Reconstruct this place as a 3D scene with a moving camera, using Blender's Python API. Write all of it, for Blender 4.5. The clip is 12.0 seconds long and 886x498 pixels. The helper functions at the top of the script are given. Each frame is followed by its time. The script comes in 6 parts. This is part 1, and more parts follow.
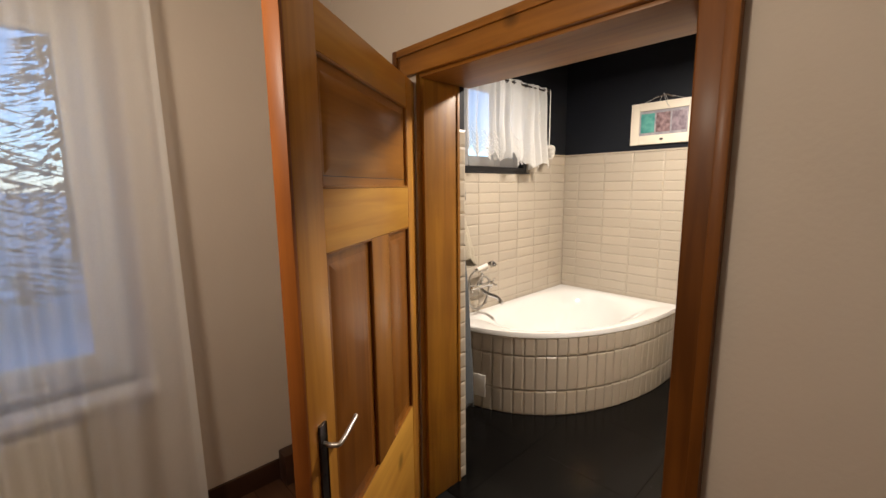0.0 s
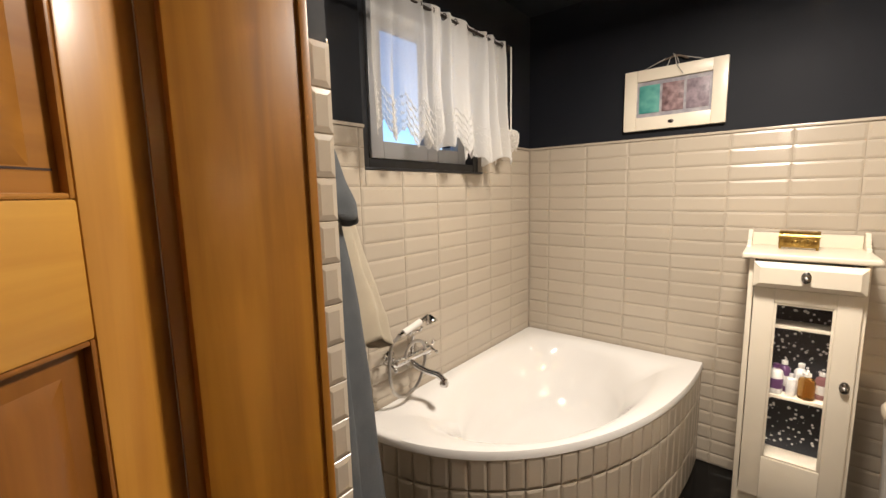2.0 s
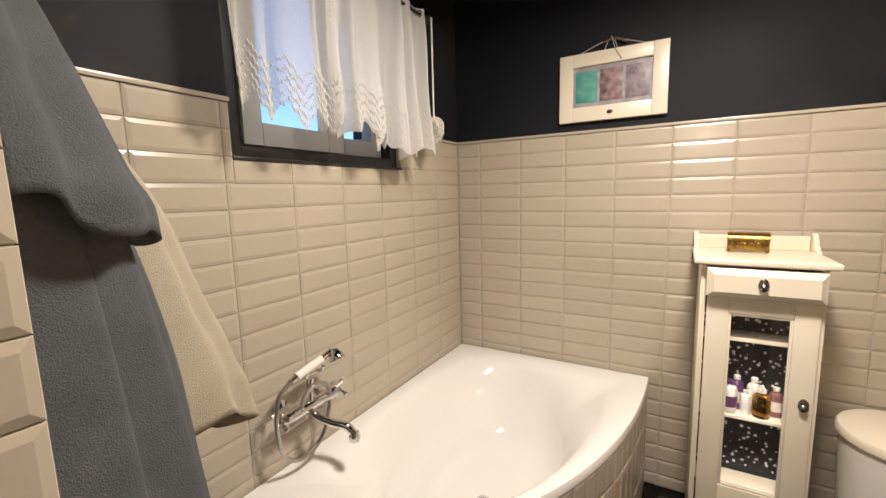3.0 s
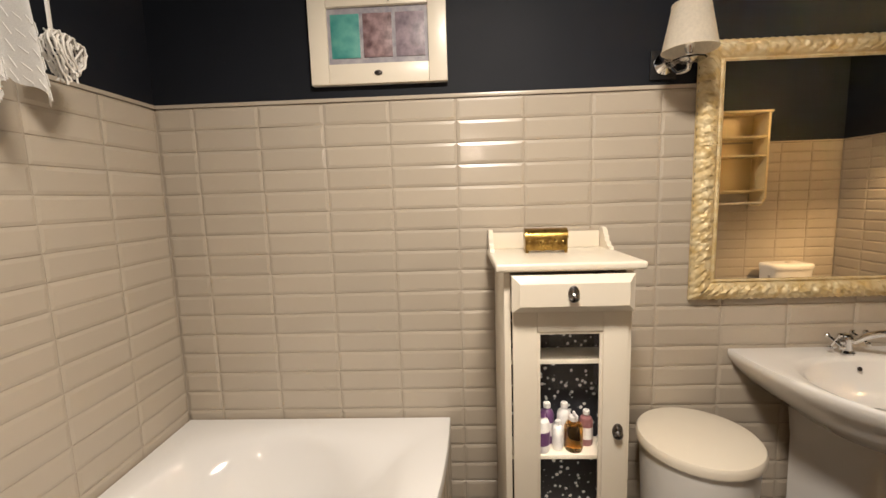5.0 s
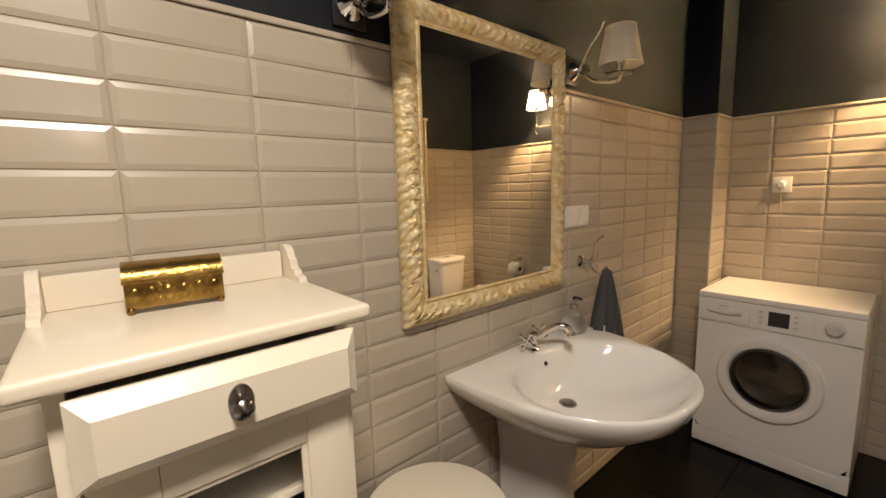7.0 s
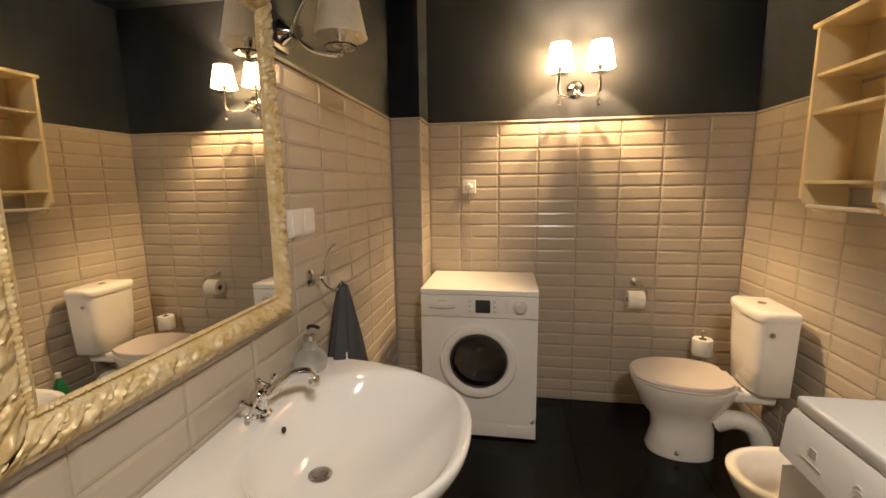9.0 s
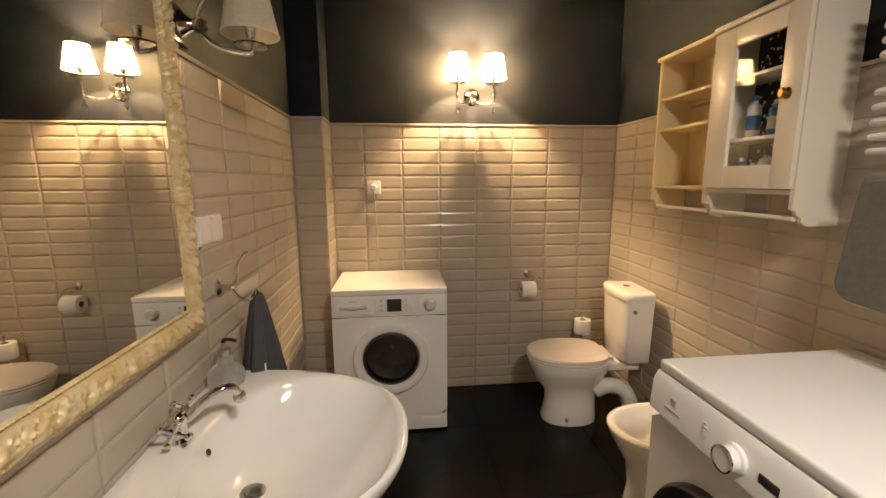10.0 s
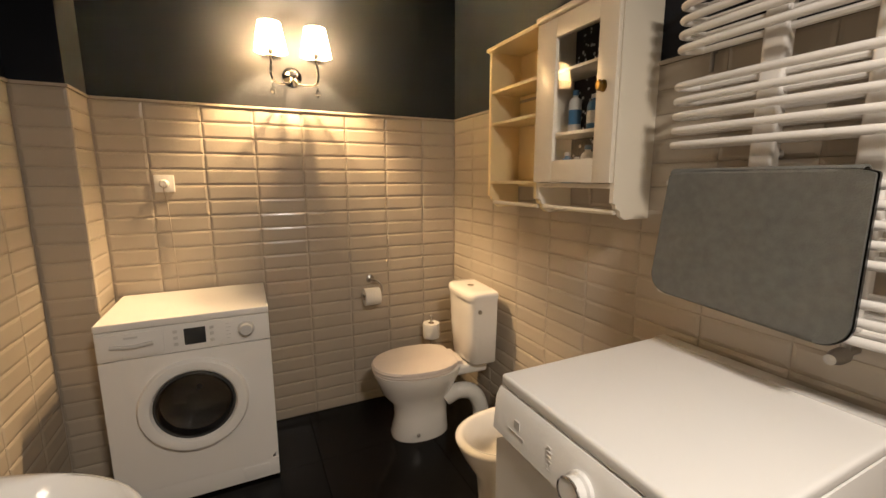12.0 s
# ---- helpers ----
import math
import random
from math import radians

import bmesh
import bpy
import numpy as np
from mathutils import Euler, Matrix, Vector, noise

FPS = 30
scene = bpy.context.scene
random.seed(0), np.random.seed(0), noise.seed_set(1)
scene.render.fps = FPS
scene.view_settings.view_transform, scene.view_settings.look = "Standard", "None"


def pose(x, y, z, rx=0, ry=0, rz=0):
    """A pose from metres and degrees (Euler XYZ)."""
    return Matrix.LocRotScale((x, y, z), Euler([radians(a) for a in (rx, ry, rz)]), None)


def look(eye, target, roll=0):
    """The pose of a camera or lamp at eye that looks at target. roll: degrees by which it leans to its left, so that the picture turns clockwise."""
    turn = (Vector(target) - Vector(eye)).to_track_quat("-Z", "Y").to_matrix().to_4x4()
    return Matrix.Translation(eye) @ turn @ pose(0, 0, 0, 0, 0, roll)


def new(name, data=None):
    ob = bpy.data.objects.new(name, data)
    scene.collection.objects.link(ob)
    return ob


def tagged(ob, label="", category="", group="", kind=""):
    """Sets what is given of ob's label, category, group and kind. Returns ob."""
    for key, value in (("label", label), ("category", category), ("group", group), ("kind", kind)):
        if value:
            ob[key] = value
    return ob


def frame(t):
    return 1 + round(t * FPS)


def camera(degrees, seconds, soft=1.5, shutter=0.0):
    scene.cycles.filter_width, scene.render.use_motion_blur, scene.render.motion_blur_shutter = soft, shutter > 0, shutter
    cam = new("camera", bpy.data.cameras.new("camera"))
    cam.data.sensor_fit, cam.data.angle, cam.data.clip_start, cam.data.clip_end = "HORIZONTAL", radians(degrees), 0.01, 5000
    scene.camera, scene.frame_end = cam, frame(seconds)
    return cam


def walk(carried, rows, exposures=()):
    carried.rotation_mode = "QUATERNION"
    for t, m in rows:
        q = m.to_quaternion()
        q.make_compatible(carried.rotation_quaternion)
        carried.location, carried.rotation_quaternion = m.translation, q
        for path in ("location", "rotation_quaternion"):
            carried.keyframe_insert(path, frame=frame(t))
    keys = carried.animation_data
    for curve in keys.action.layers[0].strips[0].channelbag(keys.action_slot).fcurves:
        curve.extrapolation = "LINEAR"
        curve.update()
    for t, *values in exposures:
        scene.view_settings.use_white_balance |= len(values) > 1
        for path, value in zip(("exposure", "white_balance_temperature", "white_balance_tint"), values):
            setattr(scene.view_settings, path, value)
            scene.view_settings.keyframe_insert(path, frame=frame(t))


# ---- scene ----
cam = camera(94.1, 12.0)
PATH = [
    (0, (0.423, 0.286, 1.539), (1.784, 1.721, 1.241), -0.6),
    (0.5, (0.696, 0.511, 1.551), (2.091, 1.913, 1.254), -1.0),
    (1, (0.932, 0.719, 1.559), (2.351, 2.097, 1.263), -1.2),
    (1.5, (1.162, 0.911, 1.552), (2.636, 2.232, 1.264), -1.1),
    (2, (1.414, 1.030, 1.536), (2.949, 2.284, 1.267), -1.2),
    (2.5, (1.606, 1.158, 1.526), (3.236, 2.283, 1.260), -1.3),
    (4.3, (2.190, 1.235, 1.482), (4.112, 1.721, 1.230), -1.7),
    (4.5, (2.255, 1.257, 1.465), (4.207, 1.612, 1.217), -1.7),
    (5, (2.445, 1.247, 1.450), (4.427, 1.326, 1.200), -1.8),
    (5.5, (2.614, 1.286, 1.451), (4.578, 1.013, 1.193), -1.8),
    (6, (2.782, 1.221, 1.444), (4.665, 0.603, 1.174), -1.9),
    (6.5, (2.930, 1.131, 1.443), (4.654, 0.156, 1.164), -1.3),
    (7, (3.031, 1.054, 1.434), (4.535, -0.234, 1.156), -1.6),
    (7.2, (3.082, 1.026, 1.430), (4.497, -0.357, 1.150), -1.8),
    (8.8, (3.300, 0.766, 1.425), (3.725, -1.167, 1.127), -0.8),
    (9, (3.302, 0.766, 1.429), (3.617, -1.186, 1.123), -0.7),
    (9.5, (3.370, 0.809, 1.443), (3.387, -1.167, 1.135), -0.4),
    (10, (3.394, 0.827, 1.458), (3.190, -1.136, 1.131), -0.3),
    (10.5, (3.434, 0.879, 1.459), (3.029, -1.051, 1.125), -0.2),
    (11, (3.406, 0.872, 1.467), (2.848, -1.018, 1.126), 0.0),
    (11.3, (3.392, 0.803, 1.449), (2.740, -1.059, 1.121), 0.3),
    (11.5, (3.308, 0.739, 1.441), (2.635, -1.115, 1.112), -0.1),
    (12, (3.201, 0.583, 1.437), (2.351, -1.197, 1.103), -0.1),
]
walk(cam, [(t, look(eye, target, roll)) for t, eye, target, roll in PATH], [(0, 1.50, 5450, 10), (1.2, 1.34, 5500, 10), (2.7, 1.16, 5500, 10), (4.4, 1.02, 5450, 10), (7.2, 0.62, 5500, 10), (9, 0.78, 5500, 10), (12, 0.78, 5450, 10)])

# ---- world and light ----
world = bpy.data.worlds.new("dusk")
scene.world = world
world.use_nodes = True
wn = world.node_tree.nodes
sky = wn.new("ShaderNodeTexSky")
sky.sky_type = "NISHITA"
sky.sun_disc = False
sky.sun_elevation = radians(50)
sky.ozone_density, sky.dust_density = 4.0, 0.3
sky.sun_rotation = radians(200)
wn["Background"].inputs["Strength"].default_value = 0.09
world.node_tree.links.new(sky.outputs[0], wn["Background"].inputs["Color"])
scene.view_settings.exposure = 0.0


def point_lamp(name, place, watts, colour, radius):
    data = bpy.data.lights.new(name, "POINT")
    data.energy, data.color, data.shadow_soft_size = watts, colour, radius
    ob = new(name, data)
    ob.location = place
    return ob


WARM = (1.0, 0.60, 0.25)
SOFT = (1.0, 0.79, 0.56)
ceiling_disc = bpy.data.lights.new("bathroom_ceiling_lamp", "AREA")
ceiling_disc.shape, ceiling_disc.size, ceiling_disc.energy, ceiling_disc.color = "DISK", 0.30, 26, SOFT
new("bathroom_ceiling_lamp", ceiling_disc).location = (2.82, 1.08, 2.46)
point_lamp("hall_ceiling_lamp", (0.15, 1.00, 2.05), 14, (1.0, 0.76, 0.5), 0.1)

# ---- materials ----


def material(name, colour, rough=0.5, metal=0.0, second=None, scale=6.0, detail=4.0, mix=0.5, bump=0.0, bump_scale=60.0,
             vary=0.0, stretch=(1, 1, 1), coat=0.0, rough_vary=0.1, shine=0.5):
    """A principled surface: two noise scales in colour, roughness that varies, fine relief, and a change from piece to piece."""
    m = bpy.data.materials.new(name)
    m.use_nodes = True
    n, l = m.node_tree.nodes, m.node_tree.links
    p = n["Principled BSDF"]
    p.inputs["Metallic"].default_value = metal
    p.inputs["Coat Weight"].default_value = coat
    p.inputs["Specular IOR Level"].default_value = shine
    p.inputs["Coat Roughness"].default_value = 0.08
    at = n.new("ShaderNodeTexCoord")
    place = n.new("ShaderNodeMapping")
    place.inputs["Scale"].default_value = stretch
    l.new(at.outputs["Object"], place.inputs["Vector"])
    big = n.new("ShaderNodeTexNoise")
    big.inputs["Scale"].default_value, big.inputs["Detail"].default_value = scale, detail
    l.new(place.outputs[0], big.inputs["Vector"])
    fine = n.new("ShaderNodeTexNoise")
    fine.inputs["Scale"].default_value, fine.inputs["Detail"].default_value = bump_scale, 3
    l.new(place.outputs[0], fine.inputs["Vector"])
    ramp = n.new("ShaderNodeMapRange")
    ramp.inputs[1].default_value, ramp.inputs[2].default_value = 0.32, 0.68
    ramp.inputs[4].default_value = mix
    l.new(big.outputs[0], ramp.inputs[0])
    blend = n.new("ShaderNodeMix")
    blend.data_type = "RGBA"
    second = second or tuple(c * 0.86 for c in colour)
    blend.inputs["A"].default_value, blend.inputs["B"].default_value = (*colour, 1), (*second, 1)
    l.new(ramp.outputs[0], blend.inputs["Factor"])
    out = blend.outputs["Result"]
    if vary:
        info, geo, add = n.new("ShaderNodeObjectInfo"), n.new("ShaderNodeNewGeometry"), n.new("ShaderNodeMath")
        add.operation = "ADD"
        l.new(info.outputs["Random"], add.inputs[0])
        l.new(geo.outputs["Random Per Island"], add.inputs[1])
        span = n.new("ShaderNodeMapRange")
        span.inputs[2].default_value = 2.0
        span.inputs[3].default_value, span.inputs[4].default_value = 1 - vary, 1 + vary
        l.new(add.outputs[0], span.inputs[0])
        hue = n.new("ShaderNodeHueSaturation")
        l.new(out, hue.inputs["Color"])
        l.new(span.outputs[0], hue.inputs["Value"])
        out = hue.outputs[0]
    l.new(out, p.inputs["Base Color"])
    rr = n.new("ShaderNodeMapRange")
    rr.inputs[3].default_value, rr.inputs[4].default_value = max(0.02, rough * (1 - rough_vary)), min(1, rough * (1 + rough_vary))
    l.new(big.outputs[0], rr.inputs[0])
    l.new(rr.outputs[0], p.inputs["Roughness"])
    if bump:
        b = n.new("ShaderNodeBump")
        b.inputs["Strength"].default_value, b.inputs["Distance"].default_value = bump, 0.002
        l.new(fine.outputs[0], b.inputs["Height"])
        l.new(b.outputs[0], p.inputs["Normal"])
    return m


def glass(name, rough=0.02, tint=(1, 1, 1)):
    m = bpy.data.materials.new(name)
    m.use_nodes = True
    p = m.node_tree.nodes["Principled BSDF"]
    p.inputs["Base Color"].default_value = (*tint, 1)
    p.inputs["Transmission Weight"].default_value, p.inputs["Roughness"].default_value, p.inputs["IOR"].default_value = 1, rough, 1.45
    return m


def sheer(name, colour, clear, weave=300.0, glow=0.45):
    """Thin cloth: part lets light through, part scatters it."""
    m = bpy.data.materials.new(name)
    m.use_nodes = True
    n, l = m.node_tree.nodes, m.node_tree.links
    out = n["Material Output"]
    n.remove(n["Principled BSDF"])
    d, t, c = n.new("ShaderNodeBsdfDiffuse"), n.new("ShaderNodeBsdfTranslucent"), n.new("ShaderNodeBsdfTransparent")
    d.inputs[0].default_value = t.inputs[0].default_value = (*colour, 1)
    a, b = n.new("ShaderNodeMixShader"), n.new("ShaderNodeMixShader")
    a.inputs[0].default_value = glow
    l.new(d.outputs[0], a.inputs[1])
    l.new(t.outputs[0], a.inputs[2])
    at, w = n.new("ShaderNodeTexCoord"), n.new("ShaderNodeTexNoise")
    w.inputs["Scale"].default_value = weave
    l.new(at.outputs["Object"], w.inputs["Vector"])
    r = n.new("ShaderNodeMapRange")
    r.inputs[1].default_value, r.inputs[2].default_value = 0.3, 0.7
    r.inputs[3].default_value, r.inputs[4].default_value = max(0, clear - 0.06), min(1, clear + 0.06)
    l.new(w.outputs[0], r.inputs[0])
    l.new(r.outputs[0], b.inputs[0])
    l.new(a.outputs[0], b.inputs[1])
    l.new(c.outputs[0], b.inputs[2])
    l.new(b.outputs[0], out.inputs["Surface"])
    return m


def wood(name, light, dark, rough, axis, coat=0.3, ring=5.5, shine=0.5):
    """Varnished softwood: long grain bands along an axis, with darker knots."""
    m = bpy.data.materials.new(name)
    m.use_nodes = True
    n, l = m.node_tree.nodes, m.node_tree.links
    p = n["Principled BSDF"]
    p.inputs["Coat Weight"].default_value, p.inputs["Coat Roughness"].default_value = coat, 0.2
    p.inputs["Specular IOR Level"].default_value = shine
    at, place = n.new("ShaderNodeTexCoord"), n.new("ShaderNodeMapping")
    s = [ring, ring, ring]
    s["xyz".index(axis)] = ring * 0.07
    place.inputs["Scale"].default_value = s
    l.new(at.outputs["Object"], place.inputs["Vector"])
    warp, grain, fleck = n.new("ShaderNodeTexNoise"), n.new("ShaderNodeTexNoise"), n.new("ShaderNodeTexNoise")
    warp.inputs["Scale"].default_value, warp.inputs["Detail"].default_value = 1.2, 3
    grain.inputs["Scale"].default_value, grain.inputs["Detail"].default_value, grain.inputs["Distortion"].default_value = 5.0, 6, 0.6
    fleck.inputs["Scale"].default_value, fleck.inputs["Detail"].default_value = 2.2, 2
    for k in (warp, grain):
        l.new(place.outputs[0], k.inputs["Vector"])
    l.new(at.outputs["Object"], fleck.inputs["Vector"])
    add = n.new("ShaderNodeMath")
    add.operation = "ADD"
    l.new(warp.outputs[0], add.inputs[0])
    l.new(grain.outputs[0], add.inputs[1])
    add2 = n.new("ShaderNodeMath")
    add2.operation = "ADD"
    l.new(add.outputs[0], add2.inputs[0])
    l.new(fleck.outputs[0], add2.inputs[1])
    ramp = n.new("ShaderNodeValToRGB")
    ramp.color_ramp.elements[0].position, ramp.color_ramp.elements[1].position = 0.38, 0.62
    ramp.color_ramp.elements[0].color, ramp.color_ramp.elements[1].color = (*dark, 1), (*light, 1)
    third = n.new("ShaderNodeMath")
    third.operation, third.inputs[1].default_value = "MULTIPLY", 0.3333
    l.new(add2.outputs[0], third.inputs[0])
    l.new(third.outputs[0], ramp.inputs[0])
    knot, dark_ = n.new("ShaderNodeTexVoronoi"), n.new("ShaderNodeMapRange")
    knot.inputs["Scale"].default_value = 2.1
    wob = n.new("ShaderNodeMix")
    wob.data_type, wob.inputs["Factor"].default_value = "VECTOR", 0.04
    l.new(at.outputs["Object"], wob.inputs["A"])
    l.new(fleck.outputs["Color"], wob.inputs["B"])
    l.new(wob.outputs["Result"], knot.inputs["Vector"])
    dark_.inputs[1].default_value, dark_.inputs[2].default_value = 0.03, 0.085
    dark_.inputs[3].default_value, dark_.inputs[4].default_value = 0.42, 1.0
    l.new(knot.outputs["Distance"], dark_.inputs[0])
    blot = n.new("ShaderNodeHueSaturation")
    l.new(ramp.outputs[0], blot.inputs["Color"])
    l.new(dark_.outputs[0], blot.inputs["Value"])
    l.new(blot.outputs[0], p.inputs["Base Color"])
    p.inputs["Roughness"].default_value = rough
    b = n.new("ShaderNodeBump")
    b.inputs["Strength"].default_value, b.inputs["Distance"].default_value = 0.25, 0.002
    l.new(grain.outputs[0], b.inputs["Height"])
    l.new(b.outputs[0], p.inputs["Normal"])
    return m


def dotted(name, ground, dot, scale=44.0, size=0.47):
    """Dark cloth with small scattered pale flowers."""
    m = material(name, ground, 0.8, bump=0.2, bump_scale=400)
    n, l = m.node_tree.nodes, m.node_tree.links
    p = n["Principled BSDF"]
    at, v, w = n.new("ShaderNodeTexCoord"), n.new("ShaderNodeTexVoronoi"), n.new("ShaderNodeTexNoise")
    v.inputs["Scale"].default_value = scale
    w.inputs["Scale"].default_value = 60
    l.new(at.outputs["Object"], v.inputs["Vector"])
    l.new(at.outputs["Object"], w.inputs["Vector"])
    add = n.new("ShaderNodeMath")
    add.operation = "ADD"
    l.new(v.outputs["Distance"], add.inputs[0])
    s = n.new("ShaderNodeMath")
    s.operation, s.inputs[1].default_value = "MULTIPLY", 0.5
    l.new(w.outputs[0], s.inputs[0])
    l.new(s.outputs[0], add.inputs[1])
    r = n.new("ShaderNodeMapRange")
    r.inputs[1].default_value, r.inputs[2].default_value = size + 0.06, size
    l.new(add.outputs[0], r.inputs[0])
    mx = n.new("ShaderNodeMix")
    mx.data_type = "RGBA"
    mx.inputs["A"].default_value, mx.inputs["B"].default_value = (*ground, 1), (*dot, 1)
    l.new(r.outputs[0], mx.inputs["Factor"])
    l.new(mx.outputs["Result"], p.inputs["Base Color"])
    return m


M_TILE = material("glazed_tile", (0.475, 0.42, 0.338), 0.25, second=(0.425, 0.372, 0.298), scale=3, vary=0.07, bump=0.06, bump_scale=25, coat=0.14)
M_GROUT = material("grout", (0.45, 0.395, 0.32), 0.85, second=(0.38, 0.325, 0.26), scale=7, bump=0.4, bump_scale=160)
M_BLUE = material("dark_blue_paint", (0.0100, 0.0118, 0.0170), 0.62, second=(0.0080, 0.0095, 0.0136), scale=2.5, bump=0.12, bump_scale=90, shine=0.22)
M_CEIL = material("dark_ceiling_paint", (0.008, 0.010, 0.013), 0.7, scale=3, bump=0.1, shine=0.22)
M_FLOOR = material("black_floor_tile", (0.0035, 0.0032, 0.003), 0.24, second=(0.0055, 0.005, 0.0045), scale=5, vary=0.08, bump=0.1, bump_scale=40, shine=0.16)
M_JOINT = material("dark_joint", (0.004, 0.0037, 0.0034), 0.8, bump=0.2, shine=0.2)
M_HALLWALL = material("warm_white_plaster", (0.60, 0.525, 0.44), 0.8, second=(0.55, 0.475, 0.395), scale=2, bump=0.35, bump_scale=70)
M_WHITECEIL = material("white_ceiling", (0.78, 0.76, 0.72), 0.8, scale=2, bump=0.1)
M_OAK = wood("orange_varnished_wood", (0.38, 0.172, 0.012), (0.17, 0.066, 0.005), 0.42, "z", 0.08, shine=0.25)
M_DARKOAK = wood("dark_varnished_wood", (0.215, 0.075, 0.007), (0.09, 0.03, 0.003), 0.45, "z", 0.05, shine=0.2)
M_OAKY = wood("orange_varnished_wood_across", (0.36, 0.148, 0.014), (0.17, 0.06, 0.005), 0.42, "y", 0.08, shine=0.25)
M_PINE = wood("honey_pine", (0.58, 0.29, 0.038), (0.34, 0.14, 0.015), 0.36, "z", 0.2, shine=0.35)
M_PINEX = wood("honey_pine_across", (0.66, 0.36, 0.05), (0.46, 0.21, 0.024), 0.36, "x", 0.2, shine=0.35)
# browner panel wood, also toned down for the light fading down the door
M_FIELD = wood("brown_varnished_panel_shaded", (0.30, 0.118, 0.012), (0.15, 0.050, 0.005), 0.36, "z", 0.2, shine=0.35)
# honey pine darkened to imitate the door's dimmer lower half
M_MULLION = wood("shaded_honey_pine", (0.38, 0.165, 0.018), (0.21, 0.076, 0.008), 0.36, "z", 0.2, shine=0.35)
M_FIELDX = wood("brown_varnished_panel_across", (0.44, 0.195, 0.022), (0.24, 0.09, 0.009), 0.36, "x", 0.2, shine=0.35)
M_EDGE = wood("worn_door_edge", (0.30, 0.095, 0.010), (0.15, 0.042, 0.005), 0.45, "z", 0.05, shine=0.2)
M_HALLFLOOR = wood("dark_floorboards", (0.13, 0.06, 0.028), (0.06, 0.026, 0.012), 0.4, "y")
M_SKIRT = material("dark_brown_skirting", (0.05, 0.022, 0.012), 0.4, scale=8, bump=0.2)
M_ENAMEL = material("white_enamel", (0.88, 0.87, 0.855), 0.10, second=(0.865, 0.855, 0.835), scale=2, mix=0.6, coat=0.5)
M_CERAMIC = material("white_ceramic", (0.87, 0.85, 0.815), 0.11, second=(0.845, 0.82, 0.78), scale=3, mix=0.6, coat=0.5)
M_SEAT = material("pale_seat_plastic", (0.74, 0.67, 0.62), 0.3, scale=3, mix=0.3)
M_APPLIANCE = material("white_appliance_enamel", (0.88, 0.87, 0.85), 0.28, second=(0.865, 0.85, 0.83), scale=2, rough_vary=0.04, bump=0.05, bump_scale=200)
M_PANEL = material("pale_grey_plastic", (0.70, 0.69, 0.67), 0.35, scale=6, mix=0.3)
M_CREAM = material("cream_painted_wood", (0.80, 0.735, 0.61), 0.34, second=(0.76, 0.685, 0.55), scale=5, bump=0.15, bump_scale=45, coat=0.15)
M_YELLOW = material("yellowed_cream_wood", (0.82, 0.68, 0.38), 0.42, second=(0.76, 0.60, 0.31), scale=6, bump=0.2, bump_scale=50, stretch=(1, 1, 0.2))
M_GOLDCREAM = material("aged_cream_gilt", (0.60, 0.44, 0.18), 0.42, second=(0.76, 0.65, 0.40), scale=26, mix=1.0, bump=0.35, bump_scale=120, metal=0.12)
M_CHROME = material("chrome", (0.72, 0.71, 0.70), 0.09, metal=1.0, scale=20, mix=0.3)
M_FROST = glass("frosted_glass", 0.45, (0.80, 0.80, 0.78))
M_PULL = material("tarnished_pull", (0.34, 0.32, 0.30), 0.26, metal=1.0, second=(0.06, 0.055, 0.05), scale=40, mix=0.8)
M_BRASS = material("polished_brass", (0.42, 0.28, 0.07), 0.28, metal=1.0, second=(0.20, 0.12, 0.03), scale=30, mix=1.0, bump=0.5, bump_scale=130)
M_STEEL = material("brushed_steel", (0.45, 0.43, 0.40), 0.35, metal=1.0, scale=30)
M_DARKMETAL = material("dark_bronze", (0.06, 0.05, 0.045), 0.35, metal=0.8)
M_BLACK = material("black_plastic", (0.012, 0.012, 0.013), 0.3)
M_RUBBER = material("dark_rubber", (0.03, 0.03, 0.03), 0.6)
M_MIRROR = material("mirror_silver", (0.86, 0.84, 0.78), 0.012, metal=1.0, second=(0.86, 0.84, 0.78), scale=1, rough_vary=0.0)
M_GLASS = glass("clear_glass")
M_CRYSTAL = glass("crystal", 0.0, (0.98, 0.97, 0.94))
M_PORTHOLE = glass("smoked_glass", 0.02, (0.62, 0.62, 0.62))
M_DRUM = material("drum_steel", (0.34, 0.33, 0.32), 0.25, metal=1.0, scale=40, bump=0.5, bump_scale=90)
M_SHADE = sheer("pleated_shade_cloth", (0.90, 0.84, 0.72), 0.04, weave=120, glow=0.60)
M_LACE = sheer("white_lace", (0.90, 0.89, 0.865), 0.12, weave=420)
M_LACE2 = sheer("thin_white_lace", (0.90, 0.89, 0.865), 0.40, weave=420)
M_VOILE = sheer("white_voile", (0.93, 0.92, 0.90), 0.40, weave=700)
M_TOWEL = material("slate_towel", (0.082, 0.090, 0.100), 0.95, second=(0.052, 0.058, 0.066), scale=14, bump=1.0, bump_scale=420)
M_TOWEL2 = material("beige_towel", (0.42, 0.37, 0.28), 0.95, scale=14, bump=1.0, bump_scale=420)
M_TOWEL3 = material("charcoal_towel", (0.06, 0.062, 0.068), 0.95, scale=14, bump=1.0, bump_scale=420)
M_MAT = material("grey_bath_mat", (0.135, 0.135, 0.122), 0.95, second=(0.105, 0.105, 0.095), scale=45, mix=0.8, bump=1.0, bump_scale=260)
M_WHITE = material("white_plastic", (0.80, 0.78, 0.74), 0.3, scale=5, mix=0.3)
M_RADIATOR = material("white_radiator_enamel", (0.80, 0.77, 0.73), 0.25, scale=4, mix=0.4)
